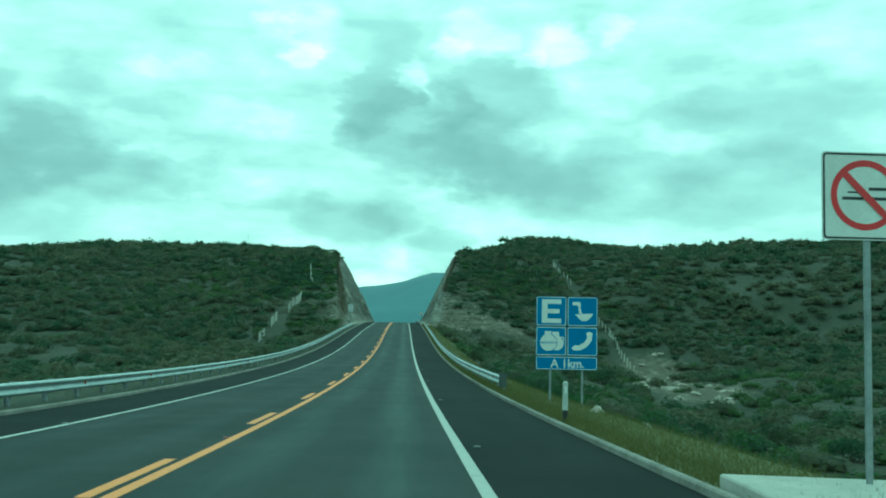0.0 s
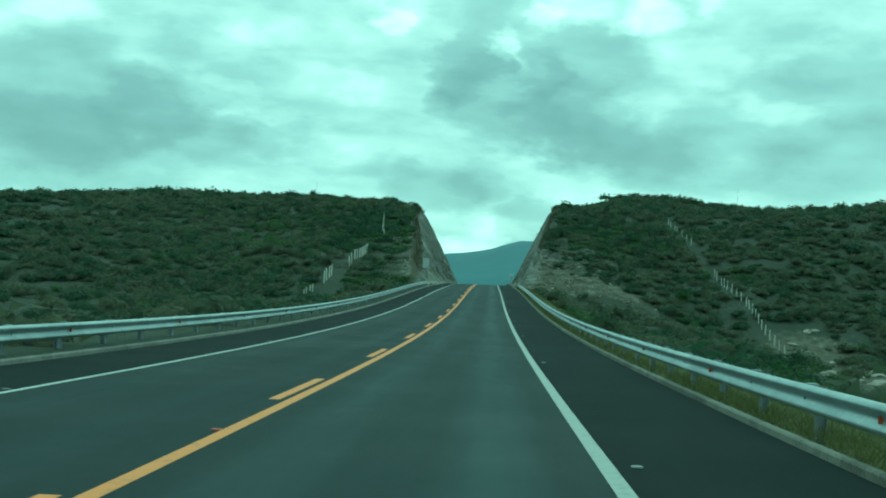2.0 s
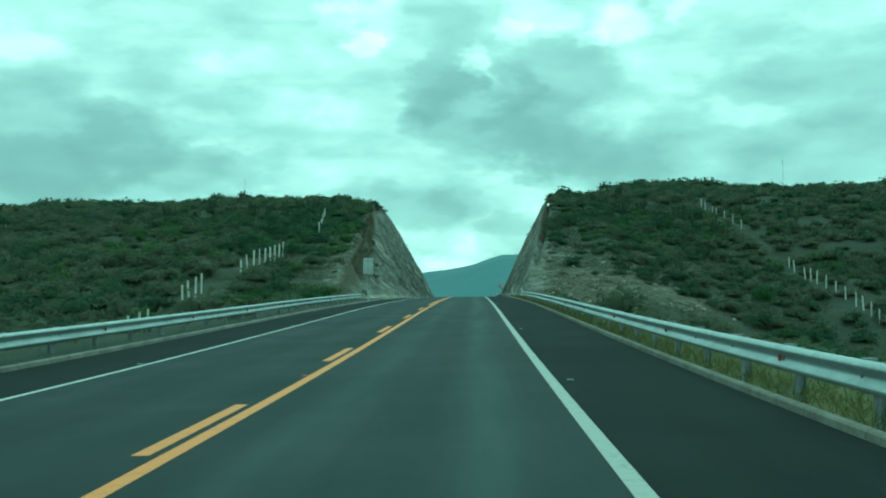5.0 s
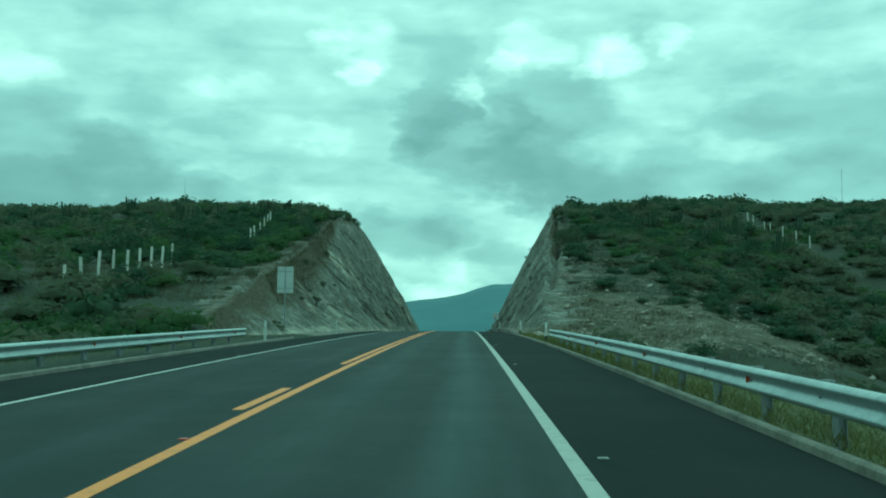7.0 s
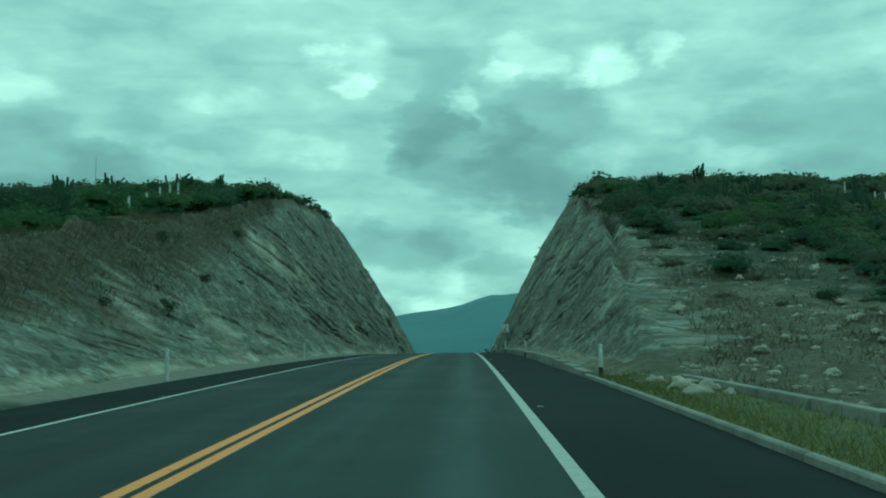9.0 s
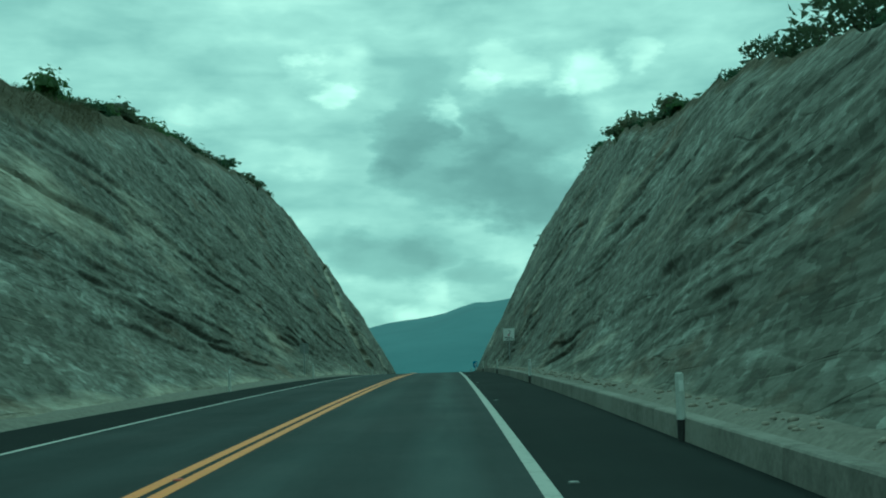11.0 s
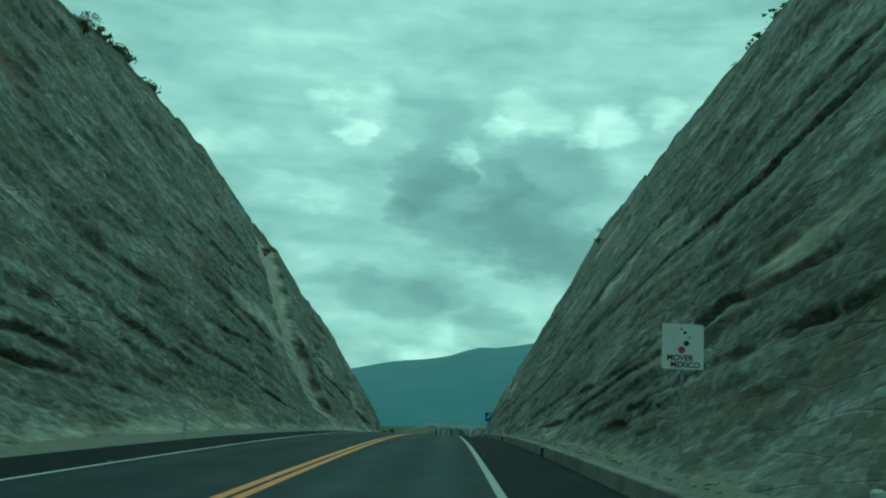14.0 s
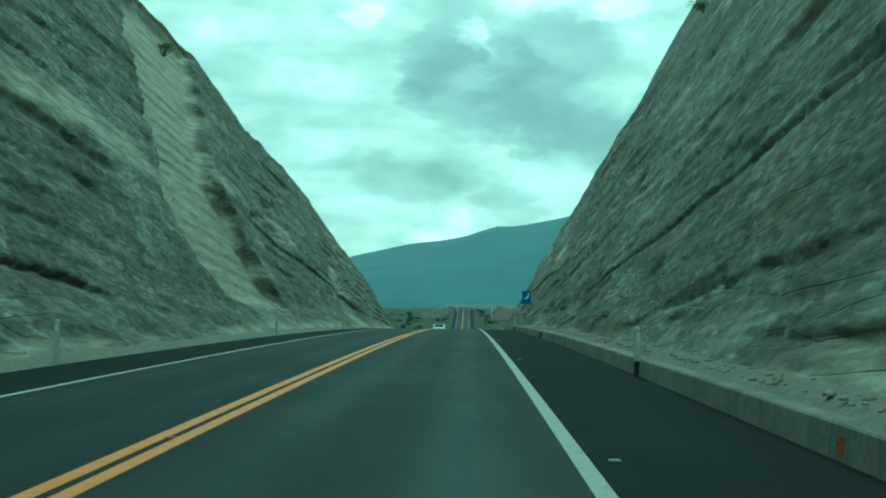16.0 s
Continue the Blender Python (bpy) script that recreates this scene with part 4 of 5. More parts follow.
def bedding_cracks(side, y, h):
    out = np.zeros_like(y)
    for s, ya, ha, yb, hb, half, depth in CRACKS:
        if s == side:
            t = (y - ya) / (yb - ya)
            line = ha + (hb - ha) * t + (fbm(y / 4, y * 0, 4, int(ya)) - 0.5) * 0.8
            w = max(half, 0.10) * (0.7 + 0.7 * vnoise(y / 2.5, y * 0, int(yb)))
            ends = np.clip(4 * t, 0, 1) * np.clip(4 * (1 - t), 0, 1) * np.clip(fbm(y / 3.5, y * 0, 3, int(ya + yb)) * 5 - 1.5, 0.35, 1)
            out = np.maximum(out, 0.6 * depth * ends * np.clip(2.6 - 2.0 * np.abs(h - line) / w, 0, 1))
    return out


def rock_wall(side, y1, name, label):
    ys = np.unique(np.concatenate([np.arange(START[side] - 4, 345, 0.21), np.arange(345, y1, 0.36)]))
    top = np.clip(rim_height(side, ys) + (fbm(ys / 3, ys * 0, 3, 61) - 0.5) * 0.9, 0.3, None)
    u = np.concatenate([[-0.035], np.linspace(0, 1, 134) ** 1.25])
    Y = np.repeat(ys[:, None], len(u), 1)
    H = top[:, None] * u[None, :]
    sink = np.clip(1.2 - rim_height(side, ys), 0, 4)[:, None]
    Z = road_z(Y) + 0.16 + H - sink
    rel, tone = wall_relief(side, Y, Z)
    ease = np.clip((Y - START[side] + 4) / 16, 0.2, 1)
    rel = rel + bedding_cracks(side, Y, H)
    rel = rel * np.clip(top[:, None] / 4, 0.15, 1) * np.clip(H / 0.7, 0.3, 1) * ease + np.clip((START[side] + 1 - Y) / 8, 0, 1) * 0.5
    pale = np.clip(fbm(Y / 11, (Z + 0.12 * Y) / 3, 3, 301 + side) * 3.4 - 1.95, 0, 1) * 0.85
    if side < 0:
        ragged = 0.9 * (vnoise(H / 0.9, Y * 0, 3) - 0.5)
        near_edge = np.interp(H, [0.3, 1.6, 3.7, 5.6, 8.2, 11.8, 14.8, 20], [363.9, 357.5, 354.4, 354.0, 356.5, 358.8, 360.8, 364])
        far_edge = np.interp(H, [0.0, 1.6, 4.4, 7.5, 10.2, 14.0, 17.8, 22], [374, 372.3, 368.6, 367.8, 369.1, 375, 379.5, 384])
        strip = np.clip((Y - near_edge + ragged) / 0.35, 0, 1) * np.clip((far_edge + 2 * ragged - Y) / 0.8, 0, 1) * np.clip((H - 0.4) / 1.2, 0, 1)
        course = Z * 1.25 + 0.15 * Y
        rel = rel * (1 - 0.85 * strip) + strip * (0.72 + 0.16 * (course - np.floor(course)) * vnoise(course // 1, Y * 0.15, 77))
        pale = np.maximum(pale * (1 - strip), strip)
    pale = np.maximum(pale, 0.8 * np.clip(1.0 - H / 0.6, 0, 1) * np.clip(fbm(Y / 4, H, 2, 55) + 0.3, 0, 1))
    if side > 0:
        pale = np.maximum(pale, 0.35 * np.exp(-((Y - 322) / 17) ** 2) * np.clip(1.3 - H / 4.5, 0, 1) * np.clip(fbm(Y / 3, H / 1.5, 2, 88) * 2.4 - 0.5, 0, 1))
    pale = np.maximum(pale, 0.5 * np.clip(fbm((Z + 0.12 * Y) / 0.9, Y / 10, 3, 401 + side) * 4.2 - (2.3 if side > 0 else 2.5), 0, 1))
    under = (top[:, None] - H)
    soil = np.clip(1.0 - under / (np.interp(Y, [180, 205, 225, 240, 275], [2.2, 4.0, 5.0, 3.6, 1.0]) if side < 0 else 0.8), 0, 1)
    soil = np.maximum(soil, 0.35 * (1 - ease))
    if side > 0:
        soil = soil * np.clip((Y - 225) / 15, 0.15, 1)
    rel = rel * (1 - 0.75 * np.clip(1.6 * soil, 0, 1))
    # loose talus fills the angle at the foot
    talus = (0.42 if side > 0 else 0.95) * np.clip(1 - H / (1.3 if side > 0 else 1.7), 0, 1) ** 1.6 * np.clip((Y - START[side] - 2) / 8, 0, 1) * (0.7 + 0.6 * fbm(Y / 2, Y * 0, 3, 66))
    X = side * (FOOT[side] + LEAN[side] * H + rel - talus)
    # roll the rim back on to the hill
    cols = []
    spread = np.where(ys < 236, 1.0, 0.0) * (1.0 if side > 0 else 0.6) * np.clip((ys - START[side] + 4) / 4, 0, 1)
    outs = np.linspace(0.3, 2.8, 11)
    for out_by in outs:
        xe = X[:, -1] + side * out_by * (1 + spread * 0.9)
        low = np.minimum(ground_z(xe, ys), Z[:, -1] + 0.12) - (0.02 + out_by * 0.05)
        stony = ground_z(xe, ys) + 0.42 * fbm(xe / 0.9, ys / 0.9, 4, 81) - 0.04 - 0.14 * out_by
        cols.append(np.stack([xe, ys, low + (stony - low) * spread], -1))
    loose = 0.66 - spread[:, None] * np.linspace(0.26, 0.0, 11)[None, :]
    V = np.concatenate([np.stack([X, Y, Z], -1), np.stack(cols, 1)], 1)
    pad = np.zeros((len(ys), 11))
    f = grid_faces(V.shape[0], V.shape[1])
    if side > 0:
        f = f[:, ::-1]
    me = mesh_from(name, V.reshape(-1, 3), f, ROCK, False, [("pale", np.concatenate([pale, pad], 1).ravel()), ("tone", np.concatenate([tone, pad + 0.5], 1).ravel()), ("soil", np.concatenate([soil, loose], 1).ravel())])
    return structure(name, me, label, "rock face")


rock_wall(-1, 452.0, "rock_wall_left", "blasted grey limestone cutting face with dipping beds and dark cracks")
rock_wall(1, 436.0, "rock_wall_right", "blasted grey limestone cutting face with dipping beds and dark cracks")

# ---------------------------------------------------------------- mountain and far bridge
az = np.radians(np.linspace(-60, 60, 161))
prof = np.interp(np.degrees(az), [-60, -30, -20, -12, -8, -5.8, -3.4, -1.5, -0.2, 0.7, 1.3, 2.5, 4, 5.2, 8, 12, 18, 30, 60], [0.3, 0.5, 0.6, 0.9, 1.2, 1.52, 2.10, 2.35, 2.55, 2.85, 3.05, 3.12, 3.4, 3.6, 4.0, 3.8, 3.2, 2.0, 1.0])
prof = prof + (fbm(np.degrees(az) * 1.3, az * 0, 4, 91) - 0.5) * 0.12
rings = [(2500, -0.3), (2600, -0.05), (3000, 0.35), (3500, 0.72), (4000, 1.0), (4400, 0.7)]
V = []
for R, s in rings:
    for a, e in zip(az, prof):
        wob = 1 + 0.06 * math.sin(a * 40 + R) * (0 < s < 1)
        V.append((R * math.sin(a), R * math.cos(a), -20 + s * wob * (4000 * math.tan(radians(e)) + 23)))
structure("backdrop_mountain", mesh_from("backdrop_mountain", V, grid_faces(len(rings), len(az)), MOUNTAIN, True), "long blue-green mountain ridge with haze in its glowing colour", "mountain")

br = thing("road_bridge", "pale concrete road bridge over the far carriageway", "bridge", pose(7, 985, 0))
zb = -9.3
bm = bmesh.new()
box(bm, -16, 27, -4, 4, zb + 0.3, zb + 1.2, 0.05)
part("deck", bm, BRIDGE, br)
for y in (-4.1, 3.8):
    bm = bmesh.new()
    box(bm, -18, 28, y, y + 0.3, zb + 1.2, zb + 1.75, 0.03)
    part("parapet", bm, BRIDGE, br, "pale parapet")
for x in (-11, 11):
    bm = bmesh.new()
    box(bm, x - 0.5, x + 0.5, -3.5, 3.5, zb - 9, zb, 0.05)
    part("pier", bm, BRIDGE, br)
for s in (-1, 1):
    bm = bmesh.new()
    slab(bm, [(s * 15, zb + 1.2), (s * 34, zb - 4), (s * 34, zb - 9), (s * 10, zb - 9)], -4, 4)
    bmesh.ops.recalc_face_normals(bm, faces=bm.faces[:])
    part("abutment", bm, RUBBLE, br, "earth embankment")

# ---------------------------------------------------------------- car beyond the crest
def white_car(m):
    car = thing("car", "white estate car standing on the far carriageway", "car", m)
    bm = bmesh.new()
    slab(bm, [(-2.1, 0.32), (2.05, 0.32), (2.15, 0.55), (2.1, 0.85), (1.1, 0.98), (0.55, 1.42), (-1.5, 1.46), (-2.05, 1.0), (-2.15, 0.6)], -0.86, 0.86)
    bmesh.ops.recalc_face_normals(bm, faces=bm.faces[:])
    bmesh.ops.bevel(bm, geom=bm.edges[:], offset=0.06, segments=2, affect="EDGES")
    bmesh.ops.rotate(bm, verts=bm.verts[:], cent=(0, 0, 0), matrix=Matrix.Rotation(radians(-90), 3, "Z"))
    part("body", bm, VAN_WHITE, car)
    bm = bmesh.new()
    bm.faces.new([bm.verts.new(p) for p in ((-0.70, -1.10, 1.0), (0.70, -1.10, 1.0), (0.62, -0.66, 1.36), (-0.62, -0.66, 1.36))])
    bmesh.ops.translate(bm, vec=(0, -0.03, 0.02), verts=bm.verts[:])
    bmesh.ops.solidify(bm, geom=bm.faces[:], thickness=0.02)
    part("windscreen", bm, DARK_GLASS, car)
    for x in (-0.62, 0.62):
        bm = bmesh.new()
        box(bm, x - 0.16, x + 0.16, -2.17, -2.09, 0.62, 0.78, 0.02)
        part("headlight", bm, SIGN_WHITE, car)
    bm = bmesh.new()
    box(bm, -0.4, 0.4, -2.18, -2.12, 0.45, 0.6, 0.02)
    part("grille", bm, RUBBER, car)
    for x, y in ((-0.78, -1.35), (0.78, -1.35), (-0.78, 1.3), (0.78, 1.3)):
        bm = bmesh.new()
        tube(bm, (x - 0.1, y, 0.32), (x + 0.1, y, 0.32), 0.32, 0.32, 18)
        w = part("wheel", bm, RUBBER, car)
        bm = bmesh.new()
        tube(bm, (x - 0.105, y, 0.32), (x + 0.105, y, 0.32), 0.19, 0.19, 14)
        part("rim", bm, SIGN_BACK, w)
    return car


white_car(along(474, -1.75))

# concrete apron by the first sign and a drain edge before the cutting
ap = thing("drain_apron", "pale concrete drain apron beside the kerb", "drain")
bm = bmesh.new()
slab(bm, [(6.02, 0.05), (8.9, -0.02), (8.9, -0.3), (6.02, -0.3)], 7.6, 10.9)
bmesh.ops.recalc_face_normals(bm, faces=bm.faces[:])
bmesh.ops.bevel(bm, geom=bm.edges[:], offset=0.02, segments=1, affect="EDGES")
bmesh.ops.translate(bm, vec=(0, 0, float(road_z(9.2)) + 0.09), verts=bm.verts[:])
part("slab", bm, PALE_CONCRETE, ap)
dr = thing("drain_edge", "low concrete edge of a roadside drain", "drain")
for k in range(6):
    y = 186.5 + 2.9 * k
    bm = bmesh.new()
    box(bm, -0.13, 0.13, -1.44, 1.44, -0.25, 0.05, 0.02)
    o = part("edging", bm, KERB_CONCRETE, dr)
    o.matrix_basis = along(y, 8.45 - 0.05 * k, 0.03)

# ---------------------------------------------------------------- plants
rng = random.Random(7)


def leaf_cloud(r, count, size, rad, lobes, squash=0.8, lift=0.45):
    """Many small leaf sprays in and on a few lobes."""
    cs = [(Vector((r.gauss(0, rad * 0.42), r.gauss(0, rad * 0.42), lift * rad + abs(r.gauss(0, rad * 0.30)))), rad * r.uniform(0.35, 0.62)) for _ in range(lobes)]
    v, f = [], []
    for _ in range(count):
        c, q = r.choice(cs)
        dd = Vector((r.gauss(0, 1), r.gauss(0, 1), r.gauss(0.2, 1))).normalized()
        p = c + Vector((dd.x, dd.y, dd.z * squash)) * q * (r.uniform(0.25, 1.0) ** 0.5 + r.gauss(0, 0.08))
        p.z = max(p.z, 0.04)
        a = (dd * 0.7 + Vector((r.gauss(0, 1), r.gauss(0, 1), r.gauss(0.3, 0.6))).normalized()).normalized()
        b = a.cross(Vector((r.gauss(0, 1), r.gauss(0, 1), r.gauss(0, 1)))).normalized()
        s = size * r.uniform(0.55, 1.3)
        i = len(v)
        v += [p - b * s * 0.42, p + a * s * 1.3, p + b * s * 0.42]
        f.append((i, i + 1, i + 2))
    return v, f, cs


def bush_meshes(r, rad, count, size, lobes, leaf):
    v, f, cs = leaf_cloud(r, count, size, rad, lobes)
    crown = mesh_from("crown", [tuple(p) for p in v], f, leaf)
    bm = bmesh.new()
    for c, q in cs:
        tube(bm, (r.uniform(-.08, .08), r.uniform(-.08, .08), -0.3), tuple(c), 0.05 * rad, 0.015 * rad, 5)
    st = bpy.data.meshes.new("branchwork")
    bm.to_mesh(st)
    bm.free()
    st.materials.append(BARK)
    return crown, st


KINDS = [("dense dark green thorn scrub bush on the slope", DARK_SCRUB), ("grey-green dry scrub bush on the slope", SCRUB), ("fresh green leafy bush on the slope", GREEN_SCRUB), ("straw-coloured dry bush on the slope", DRY_SCRUB)]
NEAR = [[bush_meshes(random.Random(10 * i + j), 1.0, 950, 0.10, 9, leaf) for j in range(3)] for i, (_, leaf) in enumerate(KINDS)]


def plant_bush(x, y, size, kind, r, z=None, label=""):
    ob = thing("shrub", label or KINDS[kind][0], "shrub", group="hillside shrubs")
    z = float(ground_z(x, y)) if z is None else z
    ob.matrix_basis = pose(x, y, z - 0.1, 0, 0, r.uniform(0, 360)) @ Matrix.Diagonal((size, size, size * r.uniform(0.75, 1.05), 1))
    c, s = r.choice(NEAR[kind])
    share("crown", c, ob)
    share("branchwork", s, ob)
    return ob


def free_ground(x, y, margin=1.0):
    """Natural slope, clear of the road's bench and the cut walls."""
    a = abs(x)
    side = 1 if x > 0 else -1
    r, nat = float(road_z(y)), float(natural(x, y))
    if nat > r + 0.5 and y > 195:
        return a > FOOT[side] + LEAN[side] * (nat - r) + margin
    return a > (8.6 if side > 0 else 7.6)


# nearest shrubs, one by one
count = 0
while count < 60:
    side = rng.choice((-1, 1, 1))
    y = rng.uniform(-8, 200) if count % 2 else rng.uniform(196, 300)
    x = side * (rng.uniform(8.8, 32) if y < 200 else rng.uniform(9, 34))
    if not free_ground(x, y, 1.5) or abs(x - 7.5) < 2.6 and y < 34:
        continue
    bare_here = (x > 6 and ((x - 16) / 11) ** 2 + ((y - 203) / 9) ** 2 < 1.0) or (x < 0 and ((x + 11) / 6) ** 2 + ((y - 197) / 16) ** 2 < 0.8)
    if bare_here and rng.random() < 0.85:
        continue
    near = abs(x) < 14 and y < 200
    size = rng.uniform(0.35, 0.8) if near else rng.uniform(0.8, 1.9)
    plant_bush(x, y, size, rng.choices((0, 1, 2, 3), (4, 5, 2.5, 1.5) if x > 0 else (5, 5, 1.5, 1))[0], rng)
    count += 1

# taller growth below the shoulder near the signs
for i in range(20):
    y = rng.uniform(24, 110)
    x = rng.uniform(9.6, 13.5) if i < 12 else rng.uniform(13, 30)
    if abs(x - 16 - y * 0.13) < 4 and y > 70:
        continue
    plant_bush(x, y, rng.uniform(0.45, 0.95) if x < 13.5 else rng.uniform(0.9, 1.7), rng.choices((0, 1, 2, 3), (3, 3, 4, 2))[0], rng)

for x, y, s, k in ((9.7, 27.5, 0.75, 3), (10.6, 29.5, 0.8, 3), (9.2, 31.5, 0.55, 2), (9.0, 36.5, 0.6, 2), (9.4, 40, 0.7, 2), (9.1, 44, 0.65, 2), (10.3, 34, 0.9, 0), (11.4, 37, 1.0, 0), (10.6, 42, 0.9, 0), (12.5, 31, 1.0, 2)):
    plant_bush(x, y, s, k, rng)
for i in range(135):
    if i >= 75:
        x, y, s, w = rng.uniform(9.4, 22), 28 + 95 * rng.random() ** 1.4, rng.uniform(0.8, 1.35), (4, 3, 4, 0.5)
    elif i < 35:
        x, y, s, w = rng.uniform(8.6, 16), rng.uniform(33, 78), rng.uniform(0.4, 0.85), (2, 2, 6, 0.6)
    elif i < 45:
        x, y, s, w = rng.uniform(9.0, 13), rng.uniform(22, 34), rng.uniform(0.35, 0.6), (1, 2, 3, 5)
    else:
        x, y, s, w = rng.uniform(9.0, 24), rng.uniform(78, 178), rng.uniform(0.35, 0.9), (2, 3, 4, 1.5)
        if abs(x - 17 - y * 0.1) < 3:
            continue
    plant_bush(x, y, s, rng.choices((0, 1, 2, 3), w)[0], rng)

# broad-leaved rosettes at the edge of the verge
def rosette_mesh(r):
    bm = bmesh.new()
    for i in range(16):
        a, up = i * 2.4, 0.35 + 0.045 * i
        d, sid = Vector((math.cos(a), math.sin(a), 0)), Vector((-math.sin(a), math.cos(a), 0))
        ln = r.uniform(0.32, 0.46)
        p0, p1, p2 = Vector((0, 0, 0.02)), d * ln * 0.55 + Vector((0, 0, ln * up * 0.75)), d * ln + Vector((0, 0, ln * up))
        q = [bm.verts.new(v) for v in (p0 - sid * 0.02, p0 + sid * 0.02, p1 + sid * 0.06, p2, p1 - sid * 0.06)]
        bm.faces.new(q)
    me = bpy.data.meshes.new("leaves")
    bm.to_mesh(me)
    bm.free()
    me.materials.append(GREEN_SCRUB)
    return me


ROSETTES = [rosette_mesh(random.Random(120 + i)) for i in range(3)]
for i, (x, y) in enumerate([(8.3, 30.2), (8.6, 31.4), (8.2, 33.0), (8.9, 34.1), (8.4, 35.6), (8.8, 28.6), (8.5, 37.5), (9.1, 32.6)]):
    ob = thing("broad_leaved_plant", "light green broad-leaved rosette plant on the grass verge", "plant", pose(x, y, float(ground_z(x, y)), 0, 0, i * 50) @ Matrix.Scale(1.0 + 0.15 * (i % 4), 4), group="rosette plants on the verge")
    share("leaves", ROSETTES[i % 3], ob)

# the rest of the scrub
def clump(seed, leaves, size, lobes):
    """A far bush: lumpy masses under a skin of leaf sprays that lie along them."""
    r = random.Random(seed)
    v, f, cs = [], [], []
    for k in range(lobes):
        a, d = r.uniform(0, 6.28), (0.0 if k == 0 else r.uniform(0.35, 0.62))
        q = r.uniform(0.42, 0.62) if k else 0.62
        cs.append((Vector((d * math.cos(a), d * math.sin(a), q * 0.75 + r.uniform(-0.05, 0.22))), q))
    gold = 2.39996
    for c, q in cs:
        ring, i0 = 6, len(v)
        v.append(c + Vector((0, 0, q * 0.60)))
        for row, (zz, rr) in enumerate(((0.34, 0.56), (-0.20, 0.70))):
            for i in range(ring):
                a = (i + 0.5 * row) * 6.2832 / ring + r.uniform(-0.2, 0.2)
                v.append(c + Vector((math.cos(a) * rr, math.sin(a) * rr, zz)) * q * r.uniform(0.8, 1.0))
        for i in range(ring):
            j = (i + 1) % ring
            f += [(i0, i0 + 1 + i, i0 + 1 + j), (i0 + 1 + i, i0 + 1 + ring + i, i0 + 1 + j), (i0 + 1 + j, i0 + 1 + ring + i, i0 + 1 + ring + j)]
    for k in range(leaves):
        c, q = cs[k % lobes]
        z = 1 - 1.45 * (k + r.random()) / leaves
        a = gold * k + r.uniform(-0.5, 0.5)
        h = math.sqrt(max(0.0, 1 - z * z))
        dd = Vector((h * math.cos(a), h * math.sin(a), z))
        p = c + dd * q * r.uniform(0.80, 1.10)
        face = (dd + Vector((r.gauss(0, 0.36), r.gauss(0, 0.36), r.gauss(0.15, 0.36)))).normalized()
        u = face.cross(Vector((r.gauss(0, 1), r.gauss(0, 1), r.gauss(0, 1)))).normalized()
        w = face.cross(u)
        s = size * r.uniform(0.6, 1.3)
        i = len(v)
        v += [p - u * s * 0.5 - w * s * 0.3, p + u * s * 0.5 - w * s * 0.3, p + w * s * 0.9]
        f.append((i, i + 1, i + 2))
    return np.array([tuple(p) for p in v]), np.array(f)


def clumps(seed, leaves, size, lobes):
    return [clump(seed + j, leaves, size, lobes) for j in range(8)]


def free_mask(x, y, margin):
    side = np.where(x > 0, 1, -1)
    r, nat = road_z(y), natural(x, y)
    wall = np.where(x > 0, FOOT[1], FOOT[-1]) + np.where(x > 0, LEAN[1], LEAN[-1]) * (nat - r) + margin
    return np.where((nat > r + 0.5) & (y > 195), np.abs(x) > wall, np.abs(x) > np.where(x > 0, 8.6, 7.6))


def scrub(name, total, mat, label, seed, box4, sizes, pick, shapes):
    r = np.random.RandomState(seed)
    x0, x1, y0, y1 = box4
    xs, ys = np.zeros(0), np.zeros(0)
    while len(xs) < total:
        x, y = r.uniform(x0, x1, 4 * total), r.uniform(y0, y1, 4 * total)
        ok = free_mask(x, y, 1.2)
        x, y = x[ok], y[ok]
        ok = pick(x, y, r)
        xs, ys = np.append(xs, x[ok]), np.append(ys, y[ok])
    xs, ys = xs[:total], ys[:total]
    rim = ~free_mask(xs, ys, 3.0) & (ys > 215) & (ys < 440)
    zs = ground_z(xs, ys) - 0.2 + 0.55 * rim
    V, F, T, at = [], [], [], 0
    for x, y, z in zip(xs, ys, zs):
        v, f = shapes[r.randint(8)]
        s, a = r.uniform(*sizes), r.uniform(0, 6.28)
        c, q = math.cos(a) * s, math.sin(a) * s
        V.append(np.stack([v[:, 0] * c - v[:, 1] * q + x, v[:, 0] * q + v[:, 1] * c + y, v[:, 2] * s * r.uniform(0.55, 0.9) + z], 1))
        F.append(f + at)
        T.append(np.full(len(v), r.rand()))
        at += len(v)
    tagged(new(name, mesh_from(name, np.concatenate(V), np.concatenate(F), mat, True, [("tone", np.concatenate(T))])), label, "scrub", kind="stuff")


def clumped(scale, seed, level):
    def pick(x, y, r):
        bare_here = ((x > 6) & (((x - 17) / 10) ** 2 + ((y - 200) / 8) ** 2 < 0.9)) | ((y > 112) & (y < 205) & (np.abs(x - 16 - y * 0.165) < 5))
        strip = ((np.abs(x - 43.2 - 0.004 * (y - 200)) < 1.2) & (y > 180) & (y < 290)) | ((np.abs(x + 18.1) < 1.6) & (y > 150) & (y < 209))
        return ~strip & ~(bare_here & (r.rand(len(x)) < 0.9)) & (fbm(x / scale, y / scale, 2, seed) + r.uniform(-0.12, 0.12, len(x)) > level)
    return pick


HILLS = (-170, 190, 140, 400)


def outer(pick):
    return lambda x, y, r: ((np.abs(x) > 74) | (y > 345) & (np.abs(x) > 30)) & pick(x, y, r)


